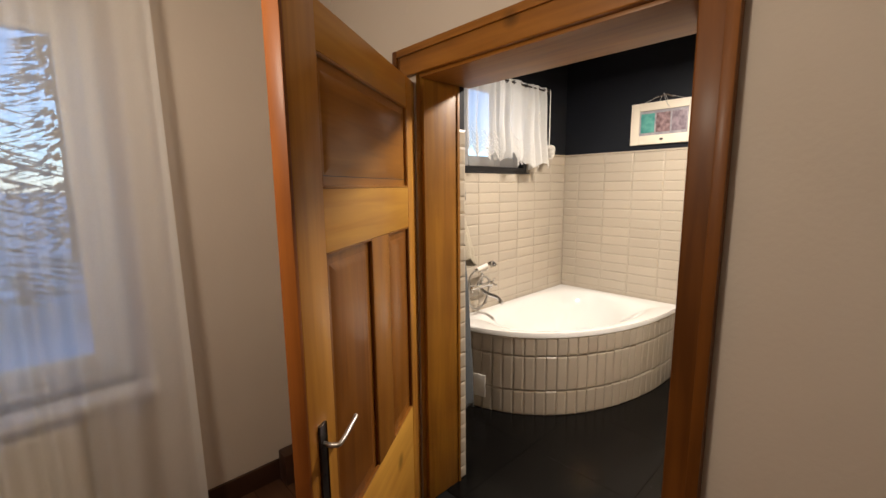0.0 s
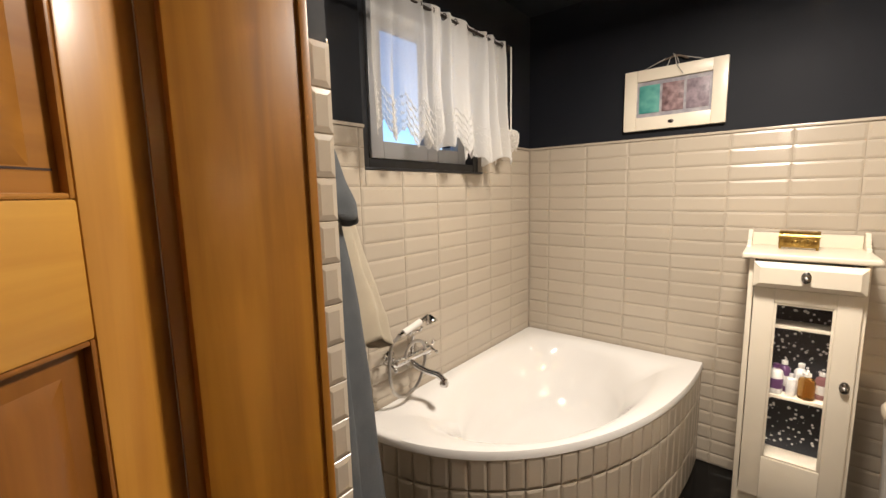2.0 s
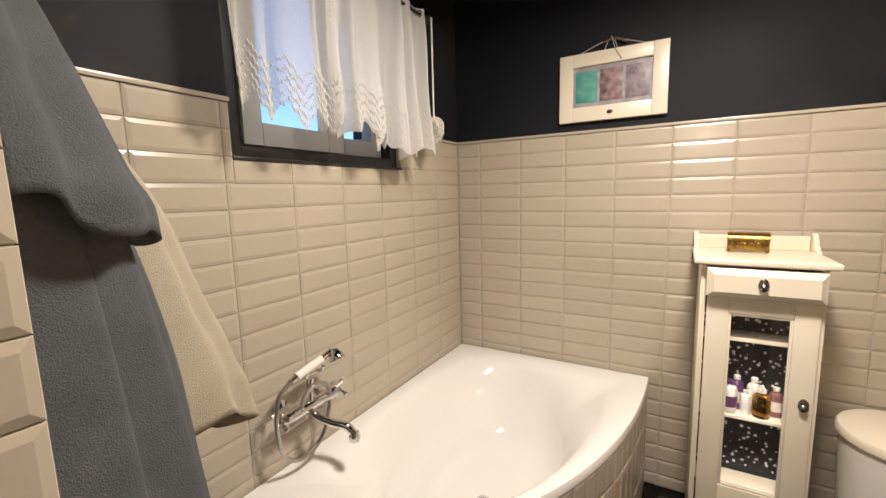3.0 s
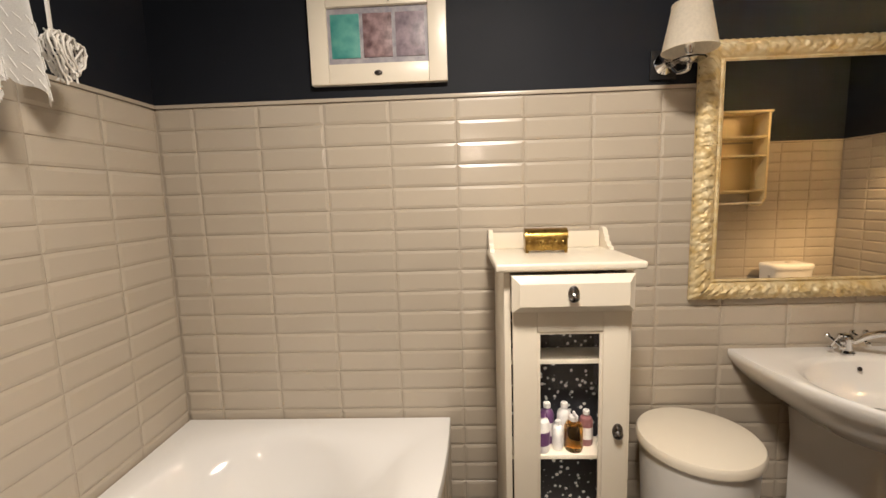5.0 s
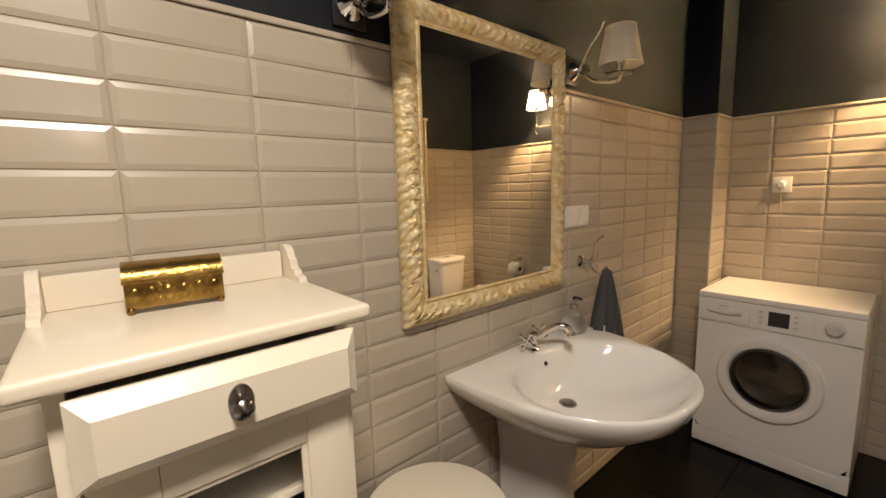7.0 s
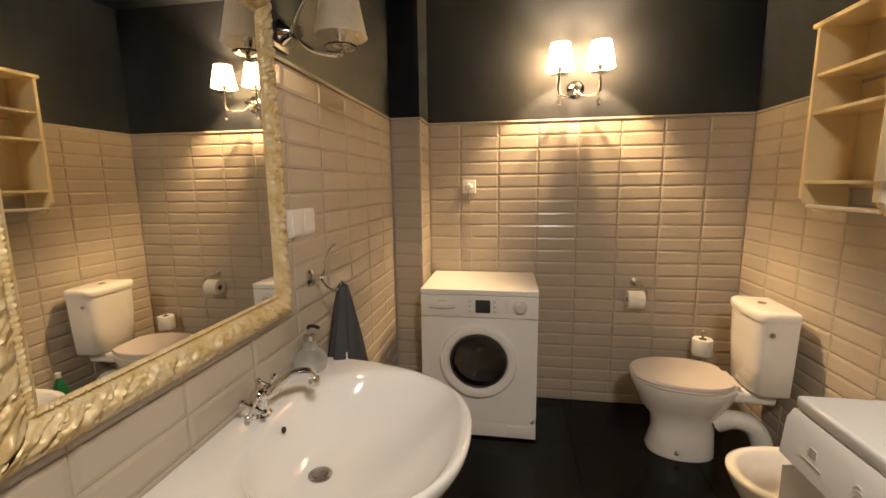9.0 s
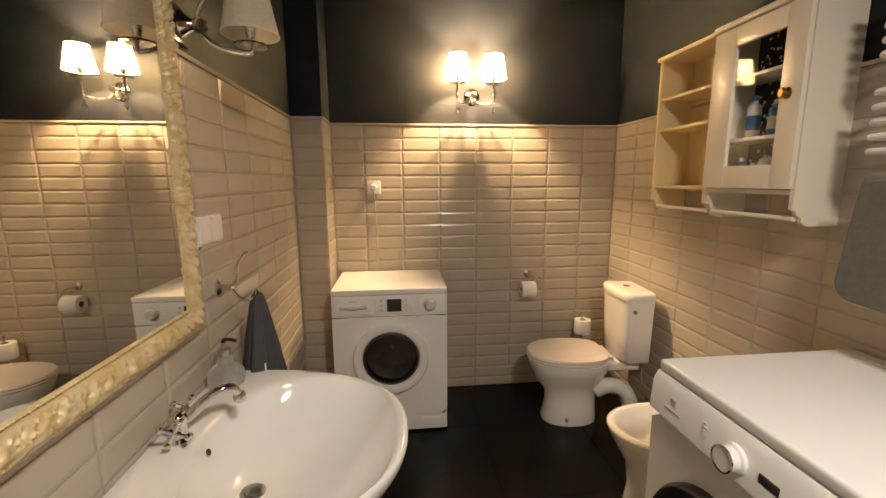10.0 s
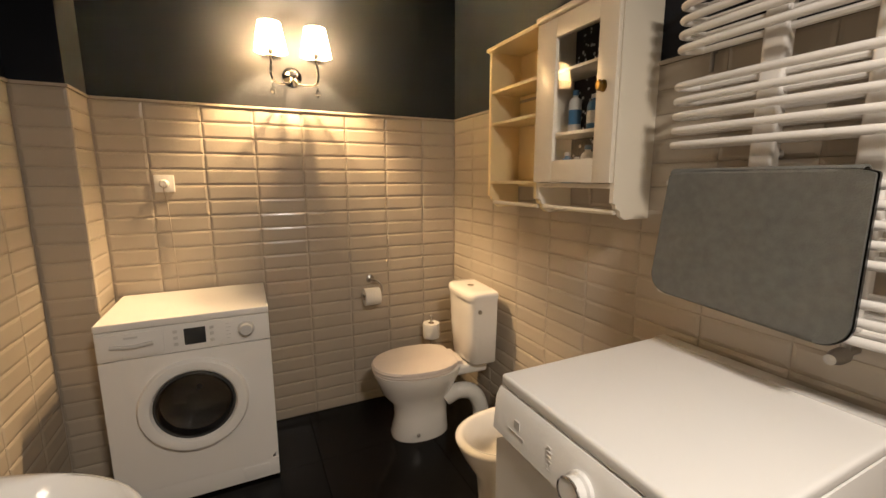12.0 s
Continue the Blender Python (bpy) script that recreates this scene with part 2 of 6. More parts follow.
M_PAPER = material("toilet_paper", (0.82, 0.80, 0.76), 0.95, scale=20, bump=0.5, bump_scale=150)
M_CARD = material("cardboard", (0.35, 0.24, 0.15), 0.9)
M_FABRIC = dotted("dark_floral_cloth", (0.018, 0.019, 0.024), (0.72, 0.70, 0.68))
M_LCD = material("display", (0.045, 0.048, 0.052), 0.15)
M_FRAMEDARK = material("anthracite_window_frame", (0.022, 0.024, 0.028), 0.35, scale=6)
M_SASH = material("grey_sash_plastic", (0.42, 0.43, 0.45), 0.3, scale=4, mix=0.3)
M_TWIG = material("driftwood", (0.13, 0.10, 0.075), 0.85, scale=30, bump=0.6)
M_WICKER = material("white_wicker", (0.76, 0.73, 0.68), 0.6, scale=40, bump=0.4)
M_STRING = material("grey_cord", (0.42, 0.40, 0.37), 0.9, bump=0.4, bump_scale=300)
M_TEAL = material("teal_print", (0.045, 0.24, 0.23), 0.4, second=(0.16, 0.42, 0.36), scale=18, mix=0.9)
M_BROWNP = material("brown_print", (0.10, 0.055, 0.06), 0.4, second=(0.36, 0.25, 0.26), scale=32, mix=1.0)
M_LILAC = material("lilac_print", (0.36, 0.29, 0.33), 0.4, second=(0.14, 0.11, 0.14), scale=26, mix=1.0)
M_PRINT = material("grey_print", (0.24, 0.23, 0.27), 0.45, second=(0.42, 0.40, 0.42), scale=30, mix=1.0)
M_GREEN = material("green_plastic", (0.02, 0.16, 0.05), 0.35)
M_AMBER = glass("amber_soap", 0.1, (0.85, 0.50, 0.12))
M_PINK = material("pink_plastic", (0.26, 0.12, 0.12), 0.3)
M_SKYBLUE = material("blue_plastic", (0.07, 0.19, 0.36), 0.3)
M_PURPLE = material("purple_plastic", (0.12, 0.05, 0.14), 0.3)
M_HERB = material("fir_needles", (0.035, 0.06, 0.04), 0.9, second=(0.02, 0.035, 0.025), scale=8)
M_BARK = material("bark", (0.09, 0.065, 0.05), 0.9, scale=20, bump=0.8)
M_GROUND = material("frosty_lawn", (0.50, 0.51, 0.53), 0.95, second=(0.70, 0.71, 0.73), scale=1.5, mix=1.0, bump=0.5)

# ---- mesh helpers ----


def box(bm, x0, x1, y0, y1, z0, z1, bevel=0.0, seg=2, slot=0):
    made = bmesh.ops.create_cube(bm, size=1.0, matrix=Matrix.LocRotScale(((x0 + x1) / 2, (y0 + y1) / 2, (z0 + z1) / 2), None, (x1 - x0, y1 - y0, z1 - z0)))
    vs = made["verts"]
    faces = {f for v in vs for f in v.link_faces}
    for f in faces:
        f.material_index = slot
    if bevel:
        bmesh.ops.bevel(bm, geom=list({e for v in vs for e in v.link_edges}), offset=bevel, segments=seg, affect="EDGES", profile=0.6)
    return bm


def rings(bm, loops, cap0=True, cap1=True, closed=True):
    """Skins a row of point loops of equal count."""
    rows = [[bm.verts.new(p) for p in loop] for loop in loops]
    k = len(rows[0])
    for a, b in zip(rows, rows[1:]):
        for i in range(k if closed else k - 1):
            j = (i + 1) % k
            bm.faces.new((a[i], a[j], b[j], b[i]))
    if cap0:
        bm.faces.new(rows[0][::-1])
    if cap1:
        bm.faces.new(rows[-1])
    return bm


def lathe(bm, profile, m=None, n=28, cap=True):
    """Turns (radius, height) pairs about z, then places them by m."""
    m = m or Matrix()
    loops = [[m @ Vector((r * math.cos(2 * math.pi * i / n), r * math.sin(2 * math.pi * i / n), h)) for i in range(n)] for r, h in profile]
    return rings(bm, loops, cap, cap)


def spline(points, steps=8):
    """Catmull-Rom through the points."""
    p = [Vector(q) for q in points]
    p = [2 * p[0] - p[1], *p, 2 * p[-1] - p[-2]]
    out = []
    for a, b, c, d in zip(p, p[1:], p[2:], p[3:]):
        for i in range(steps):
            t = i / steps
            out.append(0.5 * (2 * b + (c - a) * t + (2 * a - 5 * b + 4 * c - d) * t * t + (3 * b - a - 3 * c + d) * t ** 3))
    return out + [p[-2]]


def tube(bm, points, radius, n=10, taper=None):
    """A round bar along points."""
    pts = [Vector(p) for p in points]
    side, loops = None, []
    for i, p in enumerate(pts):
        way = (pts[min(i + 1, len(pts) - 1)] - pts[max(i - 1, 0)]).normalized()
        if side is None:
            side = way.orthogonal().normalized()
        side = (side - way * side.dot(way)).normalized()
        up = way.cross(side)
        r = radius if taper is None else radius + (taper - radius) * i / (len(pts) - 1)
        loops.append([p + (side * math.cos(2 * math.pi * k / n) + up * math.sin(2 * math.pi * k / n)) * r for k in range(n)])
    return rings(bm, loops)


def ball(bm, place, r, stretch=(1, 1, 1), u=14, v=9):
    bmesh.ops.create_uvsphere(bm, u_segments=u, v_segments=v, radius=r, matrix=Matrix.LocRotScale(place, None, stretch))
    return bm


def sheet(bm, f, us, vs, thick=0.0):
    """A cloth-like grid f(u, v); with thickness it gets a second side."""
    grid = [[bm.verts.new(f(u, v)) for v in vs] for u in us]
    faces = []
    for a, b in zip(grid, grid[1:]):
        for i in range(len(vs) - 1):
            faces.append(bm.faces.new((a[i], b[i], b[i + 1], a[i + 1])))
    if thick:
        bm.normal_update()
        bmesh.ops.solidify(bm, geom=faces, thickness=thick)
    return bm


def span(a, b, n):
    return [a + (b - a) * i / n for i in range(n + 1)]


def part(name, bm, mat, parent=None, label="", sharp=38):
    """Links a bmesh as one mesh, under a thing or a part."""
    bmesh.ops.recalc_face_normals(bm, faces=bm.faces)
    me = bpy.data.meshes.new(name)
    bm.to_mesh(me)
    bm.free()
    for one in (mat if isinstance(mat, (list, tuple)) else [mat]):
        me.materials.append(one)
    me.polygons.foreach_set("use_smooth", [True] * len(me.polygons))
    me.set_sharp_from_angle(angle=radians(sharp))
    ob = new(name, me)
    ob.parent = parent
    if label:
        ob["label"] = label
    return ob


def thing(name, label, category, m=None, group="", kind=""):
    ob = new(name)
    ob.empty_display_size = 0.1
    ob.matrix_world = m or Matrix()
    return tagged(ob, label, category, group, kind)


def B():
    return bmesh.new()


# ---- plan: the bathroom is x 1.93 to 3.993, y -1.905 to 2.365 ----
EAST, NORTH, SOUTH, WEST = 3.993, 2.365, -1.905, 1.93
HALL, TOP, CEIL = 1.61, 1.805, 2.65
WESTN = 1.897
TW, TH, PROUD = 0.2445, 0.0792, 0.005
DOOR_S, DOOR_N, DOOR_H = 0.602, 1.69, 2.015
WIN = (2.555, 3.42, 1.65, 2.37)
HWIN = (-0.95, 0.62, 0.745, 2.25)


def wall(name, label, boxes, mats):
    """A wall out of butted blocks; each block names its material slot."""
    bm = B()
    for x0, x1, y0, y1, z0, z1, slot in boxes:
        box(bm, x0, x1, y0, y1, z0, z1, slot=slot)
    return tagged(part(name, bm, mats), label, "wall", kind="structure")


def split_height(x0, x1, y0, y1, z0, z1):
    """Grout below the tile top, paint above it."""
    out = []
    if z0 < TOP:
        out.append((x0, x1, y0, y1, z0, min(z1, TOP), 0))
    if z1 > TOP:
        out.append((x0, x1, y0, y1, max(z0, TOP), z1, 1))
    return out


g = PROUD
w_east = wall("wall_east", "bathroom wall, cream bevelled tiles under dark blue paint", split_height(EAST + g, EAST + 0.2, SOUTH - 0.2, NORTH + 0.3, 0, CEIL), [M_GROUT, M_BLUE])
w_south = wall("wall_south", "bathroom wall, cream bevelled tiles under dark blue paint", split_height(HALL, EAST + g, SOUTH - 0.2, SOUTH - g, 0, CEIL), [M_GROUT, M_BLUE])
a, b, c, d = WIN
blocks = split_height(HALL, a, NORTH + g, NORTH + 0.3, 0, CEIL) + split_height(b, EAST + g, NORTH + g, NORTH + 0.3, 0, CEIL)
blocks += split_height(a, b, NORTH + g, NORTH + 0.3, 0, c) + split_height(a, b, NORTH + g, NORTH + 0.3, d, CEIL)
w_north = wall("wall_north", "bathroom outer wall with a small window, tiled below, dark blue above", blocks, [M_GROUT, M_BLUE])
mid = 1.74
blocks = []
for y0, y1, z0, z1 in ((SOUTH - g, DOOR_S, 0, CEIL), (DOOR_N, NORTH + g, 0, CEIL), (DOOR_S, DOOR_N, DOOR_H, CEIL)):
    blocks += split_height(mid, (WESTN if y0 == DOOR_N else WEST) - g, y0, y1, z0, z1)
    blocks.append((HALL, mid, y0, y1, z0, z1, 2))
w_west = wall("wall_west", "thick wall with the doorway between hall and bathroom", blocks, [M_GROUT, M_BLUE, M_HALLWALL])
pillar = wall("wall_pillar", "boxed-in corner pier, tiled below and dark blue above", split_height(3.816 + g, EAST + g, SOUTH - g, -1.648 - g, 0, CEIL), [M_GROUT, M_BLUE])
a, b, c, d = HWIN
wall("wall_hall_north", "warm white plastered hall wall with a window", [(-1.8, a, NORTH + g, NORTH + 0.3, 0, 2.7, 0), (b, HALL, NORTH + g, NORTH + 0.3, 0, 2.7, 0), (a, b, NORTH + g, NORTH + 0.3, 0, c, 0), (a, b, NORTH + g, NORTH + 0.3, d, 2.7, 0)], [M_HALLWALL])
wall("wall_hall_west", "warm white plastered hall wall", [(-2.0, -1.8, -2.4, NORTH + 0.3, 0, 2.7, 0)], [M_HALLWALL])
wall("wall_hall_south", "warm white plastered hall wall", [(-1.8, HALL, -2.4, -2.2, 0, 2.7, 0)], [M_HALLWALL])
wall("wall_hall_east", "warm white plastered hall wall", [(HALL, HALL + 0.12, -2.4, SOUTH - 0.2, 0, 2.7, 0)], [M_HALLWALL])
tagged(part("ceiling", box(B(), HALL + 0.01, EAST + 0.2, SOUTH - 0.2, NORTH + 0.3, CEIL, CEIL + 0.12), M_CEIL), "very dark blue bathroom ceiling", "ceiling", kind="structure")
tagged(part("ceiling_hall", box(B(), -2.0, HALL, -2.4, NORTH + 0.3, 2.7, 2.82), M_WHITECEIL), "white hall ceiling", "ceiling", kind="structure")
floor = tagged(part("floor", box(B(), HALL + 0.1, EAST + g, SOUTH - g, NORTH + g, -0.1, -0.004), M_JOINT), "black glossy bathroom floor", "floor", kind="structure")
floor_hall = tagged(part("floor_hall", box(B(), -1.8, HALL + 0.1, -2.2, NORTH + g, -0.1, -0.004), M_JOINT), "dark wooden hall floor", "floor", kind="structure")
tagged(part("ground", box(B(), -800, 800, -800, 800, -0.9, -0.6), M_GROUND), "frosty garden ground outside the windows", "ground", kind="structure")
# bead along the top of the tiles
bm = B()
for x0, x1, y0, y1 in ((EAST - 0.006, EAST + g, -1.648, NORTH), (WESTN, WIN[0], NORTH - 0.006, NORTH + g), (WIN[1], EAST - 0.006, NORTH - 0.006, NORTH + g), (WEST, 3.816, SOUTH - g, SOUTH + 0.006),
                       (WEST - g, WEST + 0.006, SOUTH + 0.006, DOOR_S), (WESTN - g, WESTN + 0.006, DOOR_N, NORTH - 0.006), (3.81, EAST - 0.006, -1.648 - g, -1.642), (3.81, 3.816 + g, SOUTH + 0.006, -1.648 - g)):
    box(bm, x0, x1, y0, y1, TOP, TOP + 0.014, bevel=0.003, seg=2)
tagged(part("trim", bm, M_TILE), "thin glazed bead on top of the wall tiles", "trim", kind="structure")

# ---- doorway ----
bm = B()
box(bm, 1.628, 1.842, DOOR_N - 0.022, DOOR_N, 0, DOOR_H, 0.003)
box(bm, HALL - 0.004, 1.628, DOOR_N - 0.004, DOOR_N, 0, DOOR_H)
box(bm, 1.828, 1.845, DOOR_N - 0.027, DOOR_N - 0.0215, 0, DOOR_H - 0.022, 0.003)
frame_door = tagged(part("door_frame", bm, M_OAK), "orange-brown varnished wooden door frame", "door frame", kind="structure")
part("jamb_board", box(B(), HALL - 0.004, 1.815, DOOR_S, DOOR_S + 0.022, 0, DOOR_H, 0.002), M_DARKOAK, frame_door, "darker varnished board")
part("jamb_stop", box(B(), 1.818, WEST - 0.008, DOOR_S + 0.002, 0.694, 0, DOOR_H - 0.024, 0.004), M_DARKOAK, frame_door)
part("lintel_board", box(B(), HALL - 0.004, WEST - 0.02, DOOR_S + 0.022, DOOR_N - 0.022, DOOR_H - 0.022, DOOR_H, 0.002), M_OAKY, frame_door)
for y0, y1 in ((DOOR_S - 0.065, DOOR_S + 0.024), (DOOR_N + 0.075, DOOR_N + 0.115)):
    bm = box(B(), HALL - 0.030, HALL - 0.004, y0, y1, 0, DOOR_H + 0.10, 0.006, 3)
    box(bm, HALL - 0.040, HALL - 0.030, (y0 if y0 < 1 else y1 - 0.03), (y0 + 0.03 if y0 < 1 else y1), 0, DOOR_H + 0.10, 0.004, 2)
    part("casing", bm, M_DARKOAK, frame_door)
bm = box(B(), HALL - 0.030, HALL - 0.004, DOOR_S + 0.024, DOOR_N + 0.075, DOOR_H - 0.010, DOOR_H + 0.10, 0.006, 3)
box(bm, HALL - 0.040, HALL - 0.030, DOOR_S - 0.06, DOOR_N + 0.085, DOOR_H + 0.07, DOOR_H + 0.10, 0.004, 2)
part("casing", bm, M_OAKY, frame_door)

# open door leaf: x runs from the hinge to the free edge, y is the leaf's thickness
L, HZ = 0.960, 1.975
leaf = thing("door_1", "old honey-varnished panelled wooden door standing open", "door", pose(1.583, 1.716, 0.008, 0, 0, 180 + 34.3), kind="structure")
t0, t1 = -0.02, 0.02
J0, J1 = 0.092, 0.815
for x0, x1 in ((-0.05, J0), (J1, L - 0.014)):
    part("stile", box(B(), x0, x1, t0, t1, 0, HZ, 0.004), M_PINE, leaf)
part("worn_edge", box(B(), L - 0.014, L, t0, t1, 0, HZ, 0.004), M_EDGE, leaf, "chipped orange varnish on the door's edge")
for z0, z1 in ((0.0, 0.55), (1.366, 1.530), (HZ - 0.12, HZ)):
    part("rail", box(B(), J0, J1, t0 + 0.001, t1 - 0.001, z0, z1, 0.004), M_PINEX, leaf)
M0, M1 = 0.345, 0.500
# mullion and lower panels carry the weaker light down here in their colour
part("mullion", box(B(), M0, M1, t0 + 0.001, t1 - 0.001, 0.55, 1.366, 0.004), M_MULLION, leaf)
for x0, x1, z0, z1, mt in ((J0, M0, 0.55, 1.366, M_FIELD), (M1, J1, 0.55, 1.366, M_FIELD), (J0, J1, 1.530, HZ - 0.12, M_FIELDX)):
    bm = box(B(), x0, x1, -0.006, 0.006, z0, z1)
    for s in (-1, 1):
        outer = [(x0 + 0.035, s * 0.006, z0 + 0.035), (x1 - 0.035, s * 0.006, z0 + 0.035), (x1 - 0.035, s * 0.006, z1 - 0.035), (x0 + 0.035, s * 0.006, z1 - 0.035)]
        inner = [(x0 + 0.06, s * 0.014, z0 + 0.06), (x1 - 0.06, s * 0.014, z0 + 0.06), (x1 - 0.06, s * 0.014, z1 - 0.06), (x0 + 0.06, s * 0.014, z1 - 0.06)]
        rings(bm, [outer, inner], cap0=False)
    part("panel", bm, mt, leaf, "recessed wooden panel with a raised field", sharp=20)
    bm = B()
    for s in (-1, 1):
        y0, y1 = sorted((s * 0.006, s * 0.0185))
        for q in ((x0, x0 + 0.007, z0, z1), (x1 - 0.007, x1, z0, z1), (x0 + 0.007, x1 - 0.007, z0, z0 + 0.007), (x0 + 0.007, x1 - 0.007, z1 - 0.007, z1)):
            box(bm, q[0], q[1], y0, y1, q[2], q[3], 0.003)
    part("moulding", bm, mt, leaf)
    if mt is M_FIELDX:
        part("crack", box(B(), x0 + 0.012, x1 - 0.02, -0.0068, 0.0068, z0 + 0.031, z0 + 0.0335), M_SKIRT, leaf, "dark crack along the panel")
for s in (-1, 1):
    plate = part("lock_plate", box(B(), L - 0.088, L - 0.052, *sorted((s * 0.02, s * 0.024)), 0.715, 0.945, 0.006), M_DARKMETAL, leaf, "dark bronze lock plate")
    bm = tube(B(), spline([(L - 0.070, s * 0.024, 0.890), (L - 0.070, s * 0.055, 0.890), (L - 0.085, s * 0.066, 0.892), (L - 0.17, s * 0.064, 0.905), (L - 0.185, s * 0.060, 0.905)]), 0.0065)
    part("lever", bm, M_STEEL, plate, "slim metal lever handle")
    part("keyhole", lathe(B(), [(0.006, 0), (0.006, 0.002)], Matrix.Translation((L - 0.070, s * 0.024, 0.80)) @ pose(0, 0, 0, -90 * s)), M_BLACK, plate)

# ---- hall ----
part_skirt = B()
box(part_skirt, -1.8, HALL - 0.02, NORTH - 0.012, NORTH + g, 0, 0.11, 0.004)
box(part_skirt, HALL - 0.02, HALL, DOOR_N + 0.10, NORTH - 0.012, 0, 0.11, 0.004)
box(part_skirt, HALL - 0.02, HALL, -2.2, DOOR_S - 0.10, 0, 0.11, 0.004)
tagged(part("baseboard", part_skirt, M_SKIRT), "dark brown wooden skirting board", "baseboard", kind="structure")
tagged(part("skirting_block", box(B(), 1.16, 1.42, NORTH - 0.10, NORTH - 0.012, 0, 0.17, 0.01), M_SKIRT), "dark brown wooden block at the skirting", "block")


def window(name, label, x0, x1, z0, z1, sash_mat, frame_mat, mullions, y, back=0.0):
    w = thing(name, label, "window", kind="structure")
    bm = B()
    f = 0.05
    for q in ((x0, x0 + f, z0, z1), (x1 - f, x1, z0, z1), (x0 + f, x1 - f, z0, z0 + f * 0.8), (x0 + f, x1 - f, z1 - f, z1)):
        box(bm, q[0], q[1], y, y + 0.07, q[2], q[3], 0.004)
    part("window_frame", bm, frame_mat, w)
    xs = [x0 + f, *mullions, x1 - f]
    near = y
    for k, (p, q) in enumerate(zip(xs, xs[1:])):
        y = near + back * k
        s = 0.075
        bm = B()
        lo, hi = z0 + f * 0.8, z1 - f
        for r in ((p + 0.004, p + s, lo, hi), (q - s, q - 0.004, lo, hi), (p + s, q - s, lo, lo + s), (p + s, q - s, hi - s, hi)):
            box(bm, r[0], r[1], y - 0.012, y + 0.05, r[2], r[3], 0.006)
        sash = part("sash", bm, sash_mat, w)
        pane = part("pane", box(B(), p + s - 0.008, q - s + 0.008, y + 0.014, y + 0.022, lo + s - 0.008, hi - s + 0.008), M_GLASS, sash)
        pane.visible_shadow = False
    return w


w1 = window("window_1", "small bathroom window with grey sashes in a dark frame", *WIN, M_SASH, M_FRAMEDARK, [3.045], NORTH + 0.03, 0.06)
part("window_sill", box(B(), WIN[0], WIN[1], NORTH - 0.002, NORTH + 0.05, WIN[2] - 0.012, WIN[2], 0.003), M_FRAMEDARK, w1, "dark sill")
w2 = window("window_2", "white hall window behind a sheer curtain", *HWIN, M_WHITE, M_WHITE, [-0.17], NORTH + 0.13)
part("window_sill", box(B(), HWIN[0] - 0.06, HWIN[1] + 0.06, NORTH - 0.10, NORTH + 0.13, HWIN[2] - 0.03, HWIN[2] + 0.0, 0.008), M_WHITE, w2, "white window board")

rad = thing("panel_radiator", "cream panel radiator under the hall window", "radiator")
bm = B()
box(bm, -0.75, 0.42, NORTH - 0.075, NORTH - 0.03, 0.14, 0.66, 0.012, 3)
part("body", bm, M_CREAM, rad)
for i in range(22):
    x = -0.72 + i * 0.0525
    part("rib", box(B(), x, x + 0.026, NORTH - 0.081, NORTH - 0.0745, 0.18, 0.62, 0.003), M_CREAM, rad)
for x in (-0.6, 0.27):
    part("bracket", box(B(), x, x + 0.03, NORTH - 0.03, NORTH + g, 0.2, 0.6), M_WHITE, rad)
    part("foot", box(B(), x, x + 0.03, NORTH - 0.07, NORTH - 0.035, 0, 0.165), M_WHITE, rad)


def voile(u, v):
    """u along the rail, v from top to hem: loose deep folds of uneven width."""
    x = -1.1 + 1.87 * u + 0.02 * v * (u - 0.4)
    k = 58 * u + 4 * math.sin(5 * u + 1) + 1.8 * math.sin(17 * u)
    y = NORTH - 0.14 + 0.030 * math.sin(k) * (0.5 + 0.5 * v) + 0.012 * math.sin(2.2 * k + 2 * v) + 0.015 * math.sin(9 * u + 2 * v)
    return x, y - 0.02 * v, 2.45 - 2.38 * v


hc = thing("hall_curtain", "long sheer white curtain over the hall window", "curtain")
part("drape", sheet(B(), voile, span(0, 1, 260), span(0, 1, 26)), M_VOILE, hc, sharp=180)
part("hem", sheet(B(), lambda u, v: Vector(voile(1 - 0.012 * u, v)) + Vector((0.002, -0.004, 0)), span(0, 1, 2), span(0, 1, 26)), M_VOILE, hc, sharp=180)
part("rail", tube(B(), [(-1.3, NORTH - 0.135, 2.46), (0.95, NORTH - 0.135, 2.46)], 0.012), M_WHITE, hc)
for x in (-1.2, 0.9):
    part("bracket", box(B(), x, x + 0.02, NORTH - 0.13, NORTH + g, 2.452, 2.472), M_WHITE, hc)

# ---- garden ----


def fir(name, x, y, h, seed):
    rng = random.Random(seed)
    tr = thing(name, "dark fir tree with drooping branches outside the window", "tree", pose(x, y, -0.6), group="garden firs")
    part("trunk", tube(B(), [(0, 0, 0), (0.05, 0, h * 0.5), (0, 0, h)], 0.14, 8, 0.02), M_BARK, tr)
    bm = B()
    for i in range(620):
        z = h * (0.10 + 0.9 * rng.random() ** 1.2)
        reach = (1 - z / h) * h * 0.30 + 0.12
        a = rng.random() * 6.283
        r = reach * (0.25 + 0.75 * rng.random())
        px, py, pz = math.cos(a) * r, math.sin(a) * r, z - 0.25 * r
        ln, wd = 0.42 * (0.6 + rng.random()), 0.10
        tx, ty = -math.sin(a) * wd, math.cos(a) * wd
        v = [bm.verts.new(q) for q in ((px - math.cos(a) * ln * .5, py - math.sin(a) * ln * .5, pz + 0.1), (px + tx, py + ty, pz), (px + math.cos(a) * ln, py + math.sin(a) * ln, pz - 0.22 * ln), (px - tx, py - ty, pz))]
        bm.faces.new(v)
    part("crown", bm, M_HERB, tr, sharp=10)


